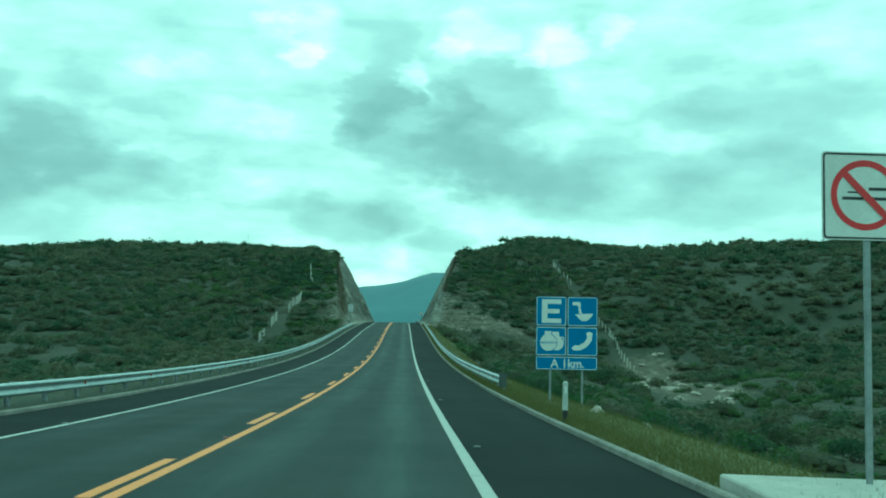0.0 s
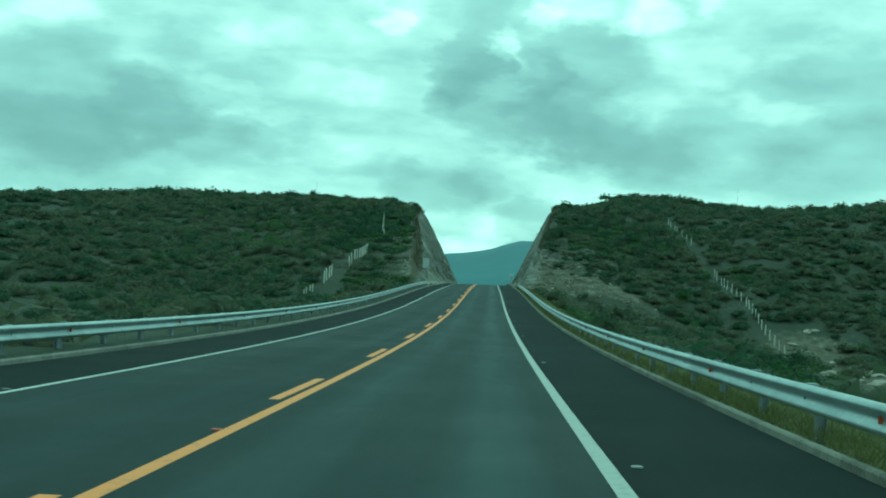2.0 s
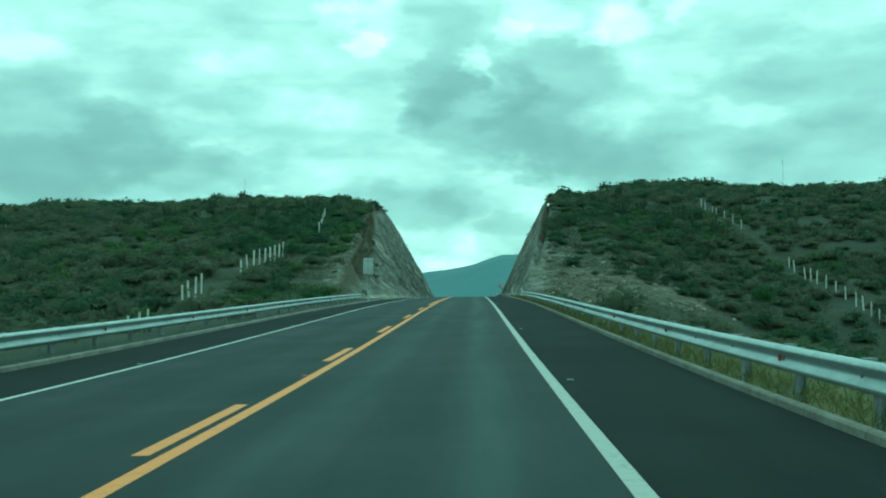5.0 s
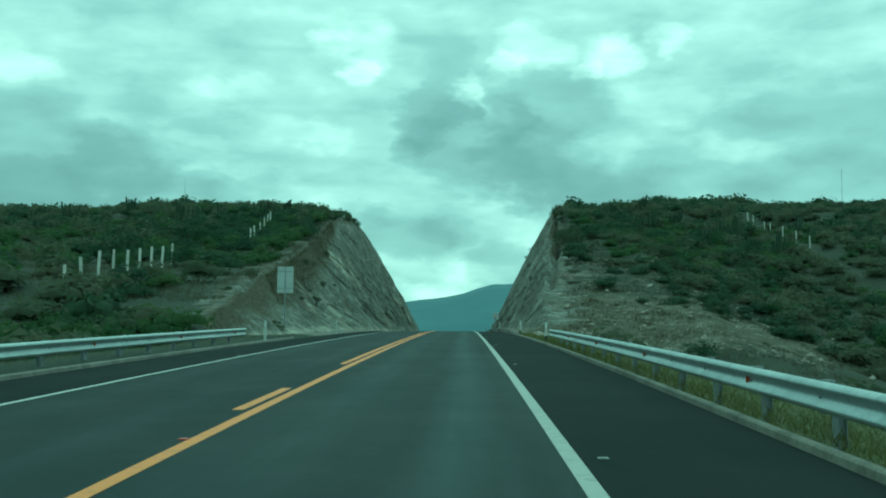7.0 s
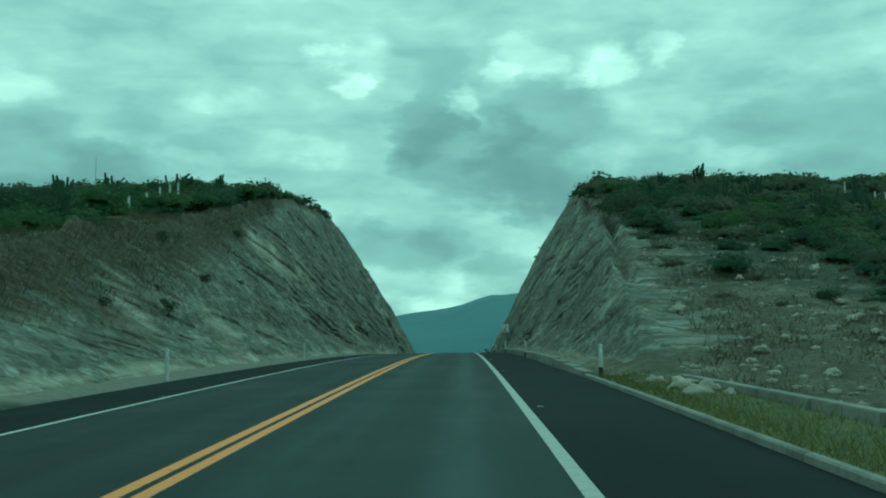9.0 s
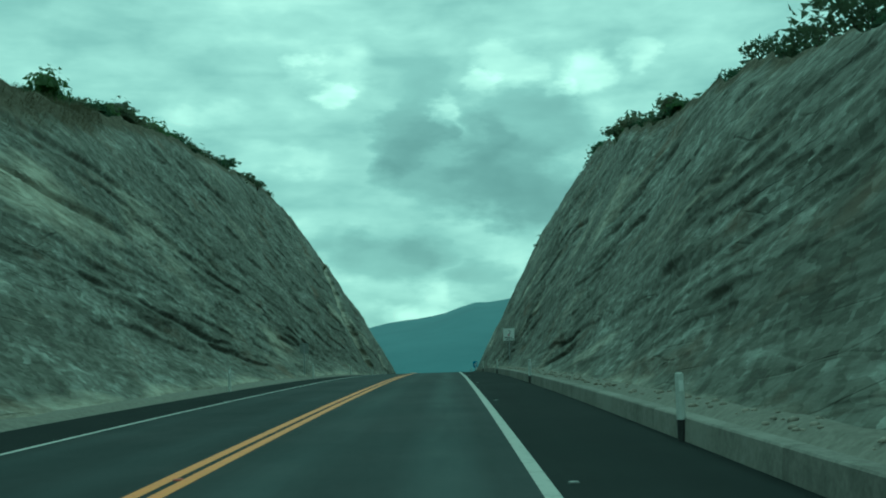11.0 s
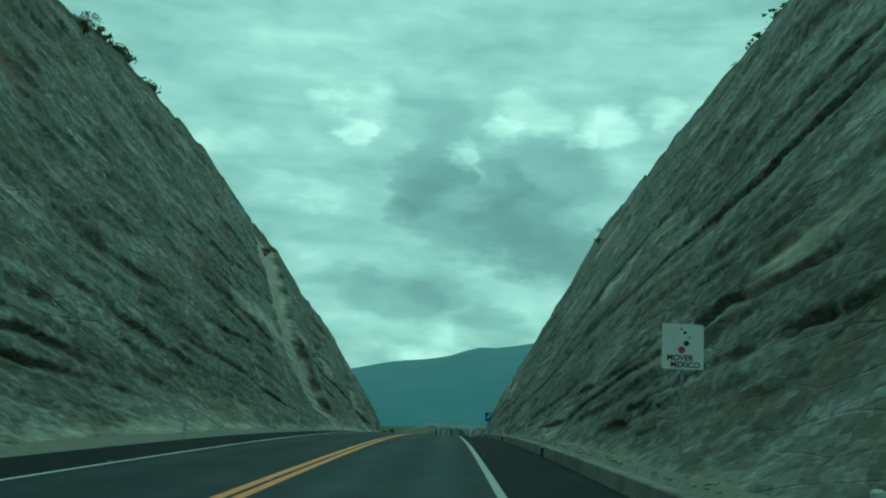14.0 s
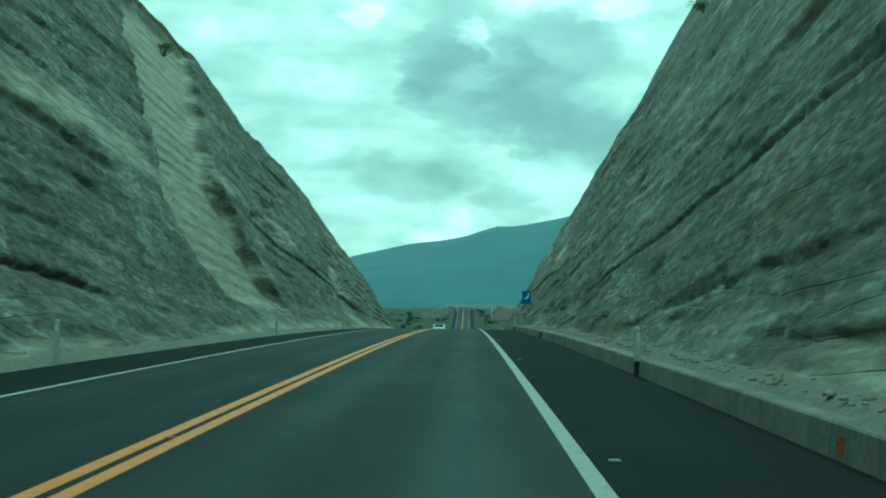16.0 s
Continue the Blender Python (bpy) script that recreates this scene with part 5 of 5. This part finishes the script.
def inner(pick, low=0.10):
    """Thick scrub on the slopes, hardly any on the dry grass at the mouth of the cutting."""
    def keep(x, y, r):
        up = natural(x, y) - road_z(y) + 5 * (fbm(x / 9, y / 9, 2, 51) - 0.5)
        edge = 219 - 1.7 * np.clip(x - 15, -4, 17) + 8 * (fbm(x / 6, y / 6, 2, 52) - 0.5)
        mouth = np.where(x > 0, (x < 32) & (y > 184) & (y < edge), (x > -14.5) & (y > 180) & (up < 5.2))
        brow = (np.abs(x) < 25) & (y > 195) & (y < 265)
        return ~brow & (~mouth | (r.rand(len(x)) < low)) & pick(x, y, r)
    return keep


COARSE = clumps(50, 38, 0.30, 3)
scrub("scrub_cover", 3900, SCRUB, "dense grey-green dry scrub covering the hills", 1, HILLS, (1.2, 2.7), outer(clumped(14, 3, 0.22)), COARSE)
scrub("dark_scrub", 1500, DARK_SCRUB, "dark green thorn bushes dotted over the hills", 2, HILLS, (1.2, 2.6), outer(clumped(18, 8, 0.48)), COARSE)
scrub("dry_scrub", 900, DRY_SCRUB, "straw-coloured dry low bushes on the hills", 3, HILLS, (0.4, 0.9), outer(clumped(10, 12, 0.48)), COARSE)
scrub("skyline_scrub", 480, DARK_SCRUB, "tall rounded bushes along the hill crests", 17, (-150, 170, 310, 400), (1.5, 3.0), outer(clumped(20, 37, 0.44)), COARSE)
MIDDLE = clumps(55, 64, 0.23, 3)
FINE = clumps(157, 170, 0.15, 4)
NEARER = (-76, 76, 140, 345)
LOWLAND = (-90, 85, 28, 142)
scrub("hollow_scrub", 1050, SCRUB, "grey-green scrub on the low ground beside the road", 61, LOWLAND, (0.9, 1.9), clumped(12, 63, 0.26), MIDDLE)
scrub("hollow_dark_scrub", 520, DARK_SCRUB, "dark green thorn bushes on the low ground", 62, LOWLAND, (0.9, 2.0), clumped(14, 66, 0.44), MIDDLE)
scrub("hollow_green_scrub", 420, GREEN_SCRUB, "fresh green bushes on the low ground", 64, (9, 70, 24, 142), (0.6, 1.4), clumped(12, 68, 0.42), MIDDLE)
scrub("hill_scrub", 3700, SCRUB, "dense grey-green scrub on the hills beside the cutting", 31, NEARER, (0.8, 1.8), inner(clumped(14, 3, 0.24)), MIDDLE)
scrub("hill_dark_scrub", 1150, DARK_SCRUB, "dark green thorn bushes on the hills beside the cutting", 32, NEARER, (0.8, 1.8), inner(clumped(16, 8, 0.44), 0.04), MIDDLE)
scrub("hill_green_scrub", 520, GREEN_SCRUB, "fresher green bushes on the hills beside the cutting", 34, NEARER, (0.6, 1.4), inner(clumped(12, 44, 0.46), 0.04), MIDDLE)
scrub("hill_dry_scrub", 620, DRY_SCRUB, "straw-coloured low bushes on the hills beside the cutting", 33, NEARER, (0.3, 0.8), inner(clumped(10, 12, 0.42), 0.5), FINE)
scrub("crest_bushes", 120, DARK_SCRUB, "rounded dark bushes along the crests beside the cutting", 36, (-76, 76, 306, 345), (1.2, 2.4), inner(clumped(8, 57, 0.45)), MIDDLE)
scrub("mound_scrub", 210, GREEN_SCRUB, "dense rounded green thickets on the slope by the fence", 71, (-46, -12, 188, 290), (0.9, 1.7), clumped(9, 73, 0.42), FINE)
scrub("verge_thicket", 260, GREEN_SCRUB, "rounded green thickets below the guardrail", 77, (-17, -8.6, 96, 182), (0.55, 1.25), clumped(9, 78, 0.36), FINE)
scrub("verge_dark_thicket", 170, DARK_SCRUB, "dark green thickets below the guardrail", 79, (-34, -9.5, 110, 186), (0.7, 1.5), clumped(9, 80, 0.40), FINE)
scrub("thicket_scrub", 230, SCRUB, "dense rounded grey-green thickets on the slopes", 72, (15, 58, 214, 275), (0.7, 1.4), clumped(9, 75, 0.42), FINE)
scrub("green_scrub", 160, GREEN_SCRUB, "fresh green bushes in the hollow below the road", 4, (9, 60, 20, 190), (0.6, 1.5), clumped(12, 15, 0.42), FINE)
scrub("low_scrub", 250, SCRUB, "low scrub on the flat ground beside the road", 6, (-75, 60, 10, 235), (0.4, 1.1), clumped(12, 19, 0.40), FINE)
scrub("crest_scrub", 380, DARK_SCRUB, "dense dark bushes on the slopes above the cutting", 13, (-27, 27, 205, 300), (0.6, 1.3), clumped(9, 27, 0.40), FINE)
scrub("brow_scrub", 150, DARK_SCRUB, "tall dark thorn bushes along the brow above the cutting", 83, (-34, -15, 222, 275), (0.9, 1.7), clumped(7, 84, 0.40), FINE)
scrub("brow_thicket", 150, GREEN_SCRUB, "dense green bushes along the brow above the cutting", 85, (17, 50, 232, 280), (0.8, 1.6), clumped(7, 86, 0.36), FINE)
scrub("slope_scrub", 200, DRY_SCRUB, "dry low bushes and weeds on the slopes above the cutting", 14, (-26, 26, 188, 345), (0.25, 0.55), clumped(9, 29, 0.40), FINE)
scrub("valley_scrub", 800, DARK_SCRUB, "scrub in the valley beyond the cutting", 9, (-160, 160, 440, 1100), (1.2, 3.0), clumped(30, 23, 0.40), COARSE)

# grass
def blades(name, x, y, r, heights, widths, lean, mat, label, z=None):
    k = len(x)
    z = ground_z(x, y) - 0.04 if z is None else z
    a, hgt, w = r.uniform(0, 6.28, k), r.uniform(*heights, k), r.uniform(*widths, k)
    foot = np.stack([w * np.cos(a), w * np.sin(a), a * 0], 1)
    base = np.stack([x, y, z], 1)
    tip = base + np.stack([r.normal(0, lean, k), r.normal(0, lean, k), hgt], 1)
    v = np.stack([base - foot, base + foot, tip], 1).reshape(-1, 3)
    tagged(new(name, mesh_from(name, v, np.arange(3 * k).reshape(-1, 3), mat)), label, "grass", kind="stuff")


r = np.random.RandomState(11)
x = np.concatenate([6.05 + np.abs(r.normal(0, 1.7, 60000)), 6.05 + np.abs(r.normal(0, 2.0, 22000)), -6.6 - np.abs(r.normal(0, 1.2, 6000))])
y = np.concatenate([r.uniform(-5, 201, 60000), r.uniform(0, 60, 22000), r.uniform(30, 200, 6000)])
blades("verge_grass", x, y, r, (0.06, 0.20), (0.005, 0.012), 0.09, GRASS, "short yellow-green grass on the road verge")

# dry grass tufts on the slopes at the mouth of the cutting
x, y = r.uniform(-40, 42, 60000), r.uniform(184, 265, 60000)
ok = free_mask(x, y, np.where(x > 0, 1.4, 0.3)) & (fbm(x / 3, y / 3, 2, 71) + r.uniform(-0.1, 0.1, 60000) > 0.41)
x, y = np.repeat(x[ok], 4), np.repeat(y[ok], 4)
blades("dry_grass", x + r.normal(0, 0.12, len(x)), y + r.normal(0, 0.12, len(x)), r, (0.10, 0.34), (0.010, 0.026), 0.13, DRY_GRASS, "brown dry grass tufts on the slopes by the cutting")


# dry grass on the earth slope above the rock of the left wall
y = np.repeat(r.uniform(196, 262, 4500), 4) + r.normal(0, 0.12, 18000)
top = rim_height(-1, y)
h = top - np.abs(r.normal(0, 1.0, 18000)) * np.interp(y, [196, 225, 240, 262], [1.3, 2.0, 1.4, 0.5])
ok = h > 1.0
y, h = y[ok], h[ok]
blades("slope_grass", -(FOOT[-1] + LEAN[-1] * h + 0.02), y, r, (0.16, 0.45), (0.008, 0.02), 0.14, DRY_GRASS, "brown dry grass on the earth above the rock face", road_z(y) + 0.10 + h)
for y, down, size in ((206.0, 2.2, 0.5), (213.0, 3.2, 0.6), (221.0, 2.8, 0.55), (229.0, 3.6, 0.5), (236.0, 1.4, 0.6), (244.0, 1.6, 0.45), (217.0, 0.9, 0.7)):
    h = float(rim_height(-1, np.array([y]))[0]) - down
    plant_bush(-(FOOT[-1] + LEAN[-1] * h), y, size, 1, rng, float(road_z(y)) + h - 0.12, "small grey-green bush on the earth above the rock face")


# columnar cacti on the crests
def stem_mesh(r):
    """One upright column, bent at its foot, with a rounded tip."""
    a, d = r.uniform(0, 6.28), r.uniform(0.1, 1.0)
    x, y, h = d * math.cos(a), d * math.sin(a), r.uniform(0.9, 2.3)
    x2, y2 = x * 1.35 + r.uniform(-.1, .1), y * 1.35 + r.uniform(-.1, .1)
    bm = bmesh.new()
    rings = []
    for px, py, pz, rad in ((x * 0.5, y * 0.5, -0.3, 0.10), (x, y, 0.5, 0.12), (x2, y2, h, 0.11), (x2, y2, h + 0.11, 0.08), (x2, y2, h + 0.16, 0.03)):
        rings.append([bm.verts.new((px + rad * math.cos(k * 0.7854), py + rad * math.sin(k * 0.7854), pz)) for k in range(8)])
    for lo, hi in zip(rings, rings[1:]):
        for k in range(8):
            bm.faces.new((lo[k], lo[(k + 1) % 8], hi[(k + 1) % 8], hi[k]))
    bm.faces.new(rings[-1])
    me = bpy.data.meshes.new("stem")
    bm.to_mesh(me)
    bm.free()
    me.materials.append(CACTUS)
    return me


CACTI = []
for seed in range(70, 74):
    r = random.Random(seed)
    CACTI.append([stem_mesh(r) for _ in range(r.randint(9, 15))])


def plant_cactus(x, y, s, i):
    ob = thing("cactus", "clump of dark green columnar cactus on the crest", "cactus", pose(x, y, float(ground_z(x, y)), 0, 0, i * 47) @ Matrix.Diagonal((s, s, s * 1.05, 1)), group="cacti on the crests")
    for me in CACTI[i % 4]:
        share("stem", me, ob)


for i, (x, y, s) in enumerate([(27, 272, 1.0), (31, 276, 1.1), (36, 270, 1.0), (30, 255, 1.0), (36, 261, 1.5), (24, 283, 0.9), (46, 272, 1.1), (33, 262, 1.0), (38, 254, 1.1), (29, 291, 1.0), (52, 262, 1.1), (24, 264, 0.9),
                              (-27, 262, 0.9), (-33, 266, 1.0), (-24, 271, 0.9), (-40, 268, 1.0), (-29, 256, 0.9), (-22, 278, 0.8), (-46, 262, 1.0), (-20.5, 290, 0.6), (-19, 301, 0.6), (-18.5, 312, 0.6)]):
    plant_cactus(x, y, s, i)

for x, y, s in ((-21, 232, 2.0), (-24, 238, 2.3), (-21.5, 243, 1.9), (-26, 246, 2.2), (-22, 251, 2.0), (-24, 258, 1.9), (-20.5, 262, 1.6), (-28, 236, 2.2), (-27.5, 244.5, 2.9), (27, 246, 2.0), (24, 252, 2.1), (29, 254, 2.2), (25.5, 260, 2.0), (33, 248, 2.1), (22.5, 263, 1.7), (20.6, 266, 1.5), (36, 256, 2.2)):
    plant_bush(x, y, s * (0.72 if x > 0 else 0.52), 0, rng)

# bushes that overhang the rims of the cutting
for i in range(46):
    side = -1 if i % 2 else 1
    y = rng.uniform(255, 425)
    h = float(rim_height(side, np.array([y]))[0])
    if h < 3:
        continue
    x = side * (FOOT[side] + LEAN[side] * h + rng.uniform(0.6, 1.6))
    plant_bush(x, y, rng.uniform(0.3, 0.6), rng.choices((0, 1, 3), (3, 4, 1))[0], rng, float(road_z(y)) + h + 0.1, "small scrub bush on the rim of the cutting")
for x, y, z, s in ((-16.9, 322, 22.2, 1.15), (-16.0, 373, 18.2, 0.8), (19.0, 382, 23.2, 1.0), (16.6, 372.5, 20.8, 0.7), (-17.0, 314, 21.2, 0.9), (20.6, 317, 23.2, 1.5), (15.4, 285, 18.2, 0.9), (-16.4, 309, 21.0, 1.0)):
    plant_bush(x, y, s * 0.8, 1, rng, z - 0.45, "sparse scrub bush leaning over the rock rim")


# ---------------------------------------------------------------- fences on both hills
def fence_post_mesh(h):
    bm = bmesh.new()
    box(bm, -0.065, 0.065, -0.065, 0.065, -0.4, h, 0.015)
    me = bpy.data.meshes.new("fence_post")
    bm.to_mesh(me)
    bm.free()
    me.materials.append(FENCE_POST)
    return me


FPOST = fence_post_mesh(1.55)


def fence(name, line, step, label, gaps=0.0):
    f = thing(name, label, "fence", group="hillside wire fences")
    pts, r = [], random.Random(3)
    for (xa, ya), (xb, yb) in zip(line, line[1:]):
        k = max(1, round(math.hypot(xb - xa, yb - ya) / step))
        pts += [(xa + (xb - xa) * i / k, ya + (yb - ya) * i / k) for i in range(k)]
    tops = []
    for x, y in pts:
        z = float(ground_z(x, y))
        if r.random() < gaps:
            tops.append(Vector((x, y, z)))
            continue
        share("fence_post", FPOST, f, pose(x, y, z, r.uniform(-3, 3), r.uniform(-3, 3), r.uniform(0, 90)))
        tops.append(Vector((x, y, z)))
    for hgt in (0.7, 1.3):
        bm = bmesh.new()
        for a, b in zip(tops, tops[1:]):
            tube(bm, a + Vector((0, 0, hgt)), b + Vector((0, 0, hgt)), 0.0025, 0.0025, 3)
        part("wire", bm, POST_STEEL, f)
    return f


fence("fence", [(-19.0, 160), (-18.9, 167)], 2.0, "wire fence on white concrete posts climbing the hill", 0.1)
fence("fence", [(-18.8, 173), (-18.5, 179)], 1.6, "wire fence on white concrete posts climbing the hill")
fence("fence", [(-17.6, 187), (-17.2, 198), (-17.4, 208)], 2.3, "wire fence on white concrete posts climbing the hill", 0.15)
fence("fence", [(-17.6, 233), (-18.6, 240), (-19.6, 250), (-20.4, 258), (-20.8, 262)], 5.2, "leaning white concrete fence posts in the scrub below the crest")
fence("fence", [(-19.6, 296), (-19.2, 306), (-18.8, 316), (-18.6, 320)], 1.6, "close row of white concrete fence posts on the crest")
fence("fence", [(44.2, 190), (44.0, 200), (44.4, 214), (43.4, 224), (43.6, 240)], 2.4, "wire fence on white concrete posts climbing the hill", 0.15)
fence("fence", [(43.6, 242), (43.6, 262), (42.5, 288)], 2.4, "wire fence on white concrete posts half hidden in scrub", 0.72)

# thin masts on the skyline
for x, y, h in ((62, 300, 7.0), (-42, 300, 5.0), (95, 320, 5.0)):
    ob = thing("radio_mast", "thin dark mast standing on the crest", "mast", pose(x, y, float(ground_z(x, y))), group="masts on the skyline")
    bm = bmesh.new()
    tube(bm, (0, 0, -0.5), (0, 0, h), 0.05, 0.02, 6)
    part("pole", bm, POST_STEEL, ob)


# ---------------------------------------------------------------- stones
def stone_mesh(r, fine=2):
    bm = bmesh.new()
    bmesh.ops.create_icosphere(bm, subdivisions=fine, radius=1.0)
    o = Vector((r.uniform(0, 50), r.uniform(0, 50), 0))
    for v in bm.verts:
        v.co *= 0.75 + 0.5 * noise.noise(v.co * 1.3 + o) + 0.15 * noise.noise(v.co * 3.5 + o)
        v.co.z = max(v.co.z, -0.35)
    me = bpy.data.meshes.new("stone")
    bm.to_mesh(me)
    bm.free()
    me.materials.append(BOULDER)
    return me


STONES = [stone_mesh(random.Random(90 + i)) for i in range(5)]
for i in range(190):
    if 90 <= i < 130:
        x, y, s = rng.uniform(10, 34), rng.uniform(176, 206), rng.uniform(0.10, 0.34)
    elif i < 22:
        x, y, s = rng.uniform(7.4, 10.5), rng.uniform(8, 36), rng.uniform(0.08, 0.26)
    elif i < 50:
        x, y, s = rng.uniform(6.9, 10.5), rng.uniform(186, 214), rng.uniform(0.10, 0.32)
    elif i < 70:
        x, y, s = rng.uniform(9, 30), rng.uniform(195, 225), rng.uniform(0.10, 0.34)
    else:
        y, s = rng.uniform(115, 204), rng.uniform(0.25, 0.8)
        x = 16 + y * 0.165 + rng.uniform(-6, 6)
    ob = tagged(new("stone", rng.choice(STONES)), "pale weathered limestone boulder lying on the ground", "stone", "loose stones")
    ob.matrix_basis = pose(x, y, float(ground_z(x, y)) + s * 0.1, 0, 0, rng.uniform(0, 360)) @ Matrix.Diagonal((s * rng.uniform(0.9, 1.5), s, s * rng.uniform(0.5, 0.8), 1))

for x, y, s in ((7.0, 195.0, 0.30), (7.35, 194.0, 0.26), (7.0, 197.6, 0.24), (7.9, 198.4, 0.3)):
    ob = tagged(new("stone", STONES[int(y) % 5]), "pale weathered limestone block lying on the grass", "stone", "loose stones")
    ob.matrix_basis = pose(x, y, float(ground_z(x, y)) + s * 0.15, 0, 0, y * 40) @ Matrix.Diagonal((s * 1.4, s, s * 0.7, 1))

# fallen rubble at the feet of the walls
CHIPS = [stone_mesh(random.Random(95 + i), 1) for i in range(5)]
RB = [np.array([v.co[:] for v in m.vertices]) for m in CHIPS]
RF = [np.array([p.vertices[:] for p in m.polygons]) for m in CHIPS]
r = np.random.RandomState(21)
V, F, at = [], [], 0
for i in range(2800):
    side = -1 if i % 2 else 1
    y = r.uniform(196, 400)
    x = side * (FOOT[side] - (0.9 if side > 0 else 0.6) + abs(r.normal(0, 0.45)))
    if i < 1300:
        x, y = r.uniform(8.0, 24), r.uniform(196, 236)
    j = r.randint(5)
    s = 0.03 + 0.16 * r.rand() ** 3 if i < 1300 else r.uniform(0.02, 0.08)
    V.append(RB[j] * s * np.array([1.3, 1.0, 0.8]) + np.array([x, y, float(ground_z(x, y)) + (0.02 if i < 1300 else 0.01)]))
    F.append(RF[j] + at)
    at += len(RB[j])
tagged(new("rubble", mesh_from("rubble", np.concatenate(V), np.concatenate(F), RUBBLE)), "small broken stones fallen from the rock walls", "rubble", kind="stuff")

# ---------------------------------------------------------------- kerbs, in cast lengths
def kerb_piece(name, w, h, length, mat):
    bm = bmesh.new()
    slab(bm, [(0.0, -0.3), (w * 0.12, h), (w, h), (w, -0.3)], -length / 2 + 0.006, length / 2 - 0.006)
    bmesh.ops.recalc_face_normals(bm, faces=bm.faces[:])
    bmesh.ops.bevel(bm, geom=[e for e in bm.edges if all(v.co.z > 0 for v in e.verts)], offset=0.02, segments=1, affect="EDGES")
    me = bpy.data.meshes.new(name)
    bm.to_mesh(me)
    bm.free()
    me.materials.append(mat)
    return me


LOW, HIGH = kerb_piece("kerb_stone", 0.13, 0.08, 3.0, DIRTY_KERB), kerb_piece("kerb_stone", 0.30, 0.30, 3.0, KERB_CONCRETE)
FRONT = kerb_piece("kerb_stone", 0.13, 0.08, 3.0, KERB_CONCRETE)
for side, name in ((1, "kerb_right"), (-1, "kerb_left")):
    k = thing(name, "weathered pale concrete kerb in cast lengths along the shoulder", "kerb", kind="structure")
    y = -10.0 if side > 0 else 20.0
    while y < (400 if side > 0 else 183):
        me = HIGH if side > 0 and y > 200 else FRONT if side < 0 or y < 40 or y > 178 else LOW
        rise = min(1.0, 0.3 + 0.7 * max(0.0, y - 200) / 12) if me is HIGH else 1.0
        edge = EDGE[side] + (CUT_EDGE - EDGE[side]) * (rise - 0.3) / 0.7 if me is HIGH else EDGE[side]
        share("kerb_stone", me, k, along(y, side * edge) @ Matrix.Diagonal((side, 1, rise, 1)))
        y += 3.0
    if side > 0:
        bm = bmesh.new()
        slab(bm, [(5.728 + 0.06 * 0.03, 0.03), (5.728 + 0.06 * 0.19, 0.19), (5.734 + 0.06 * 0.19, 0.19), (5.734 + 0.06 * 0.03, 0.03)], 318.16, 318.34)
        bmesh.ops.translate(bm, vec=(0.006, 0, float(road_z(318.25))), verts=bm.verts[:])
        bmesh.ops.recalc_face_normals(bm, faces=bm.faces[:])
        part("paint_mark", bm, REFLECT_ORANGE, k, "faded orange paint mark")
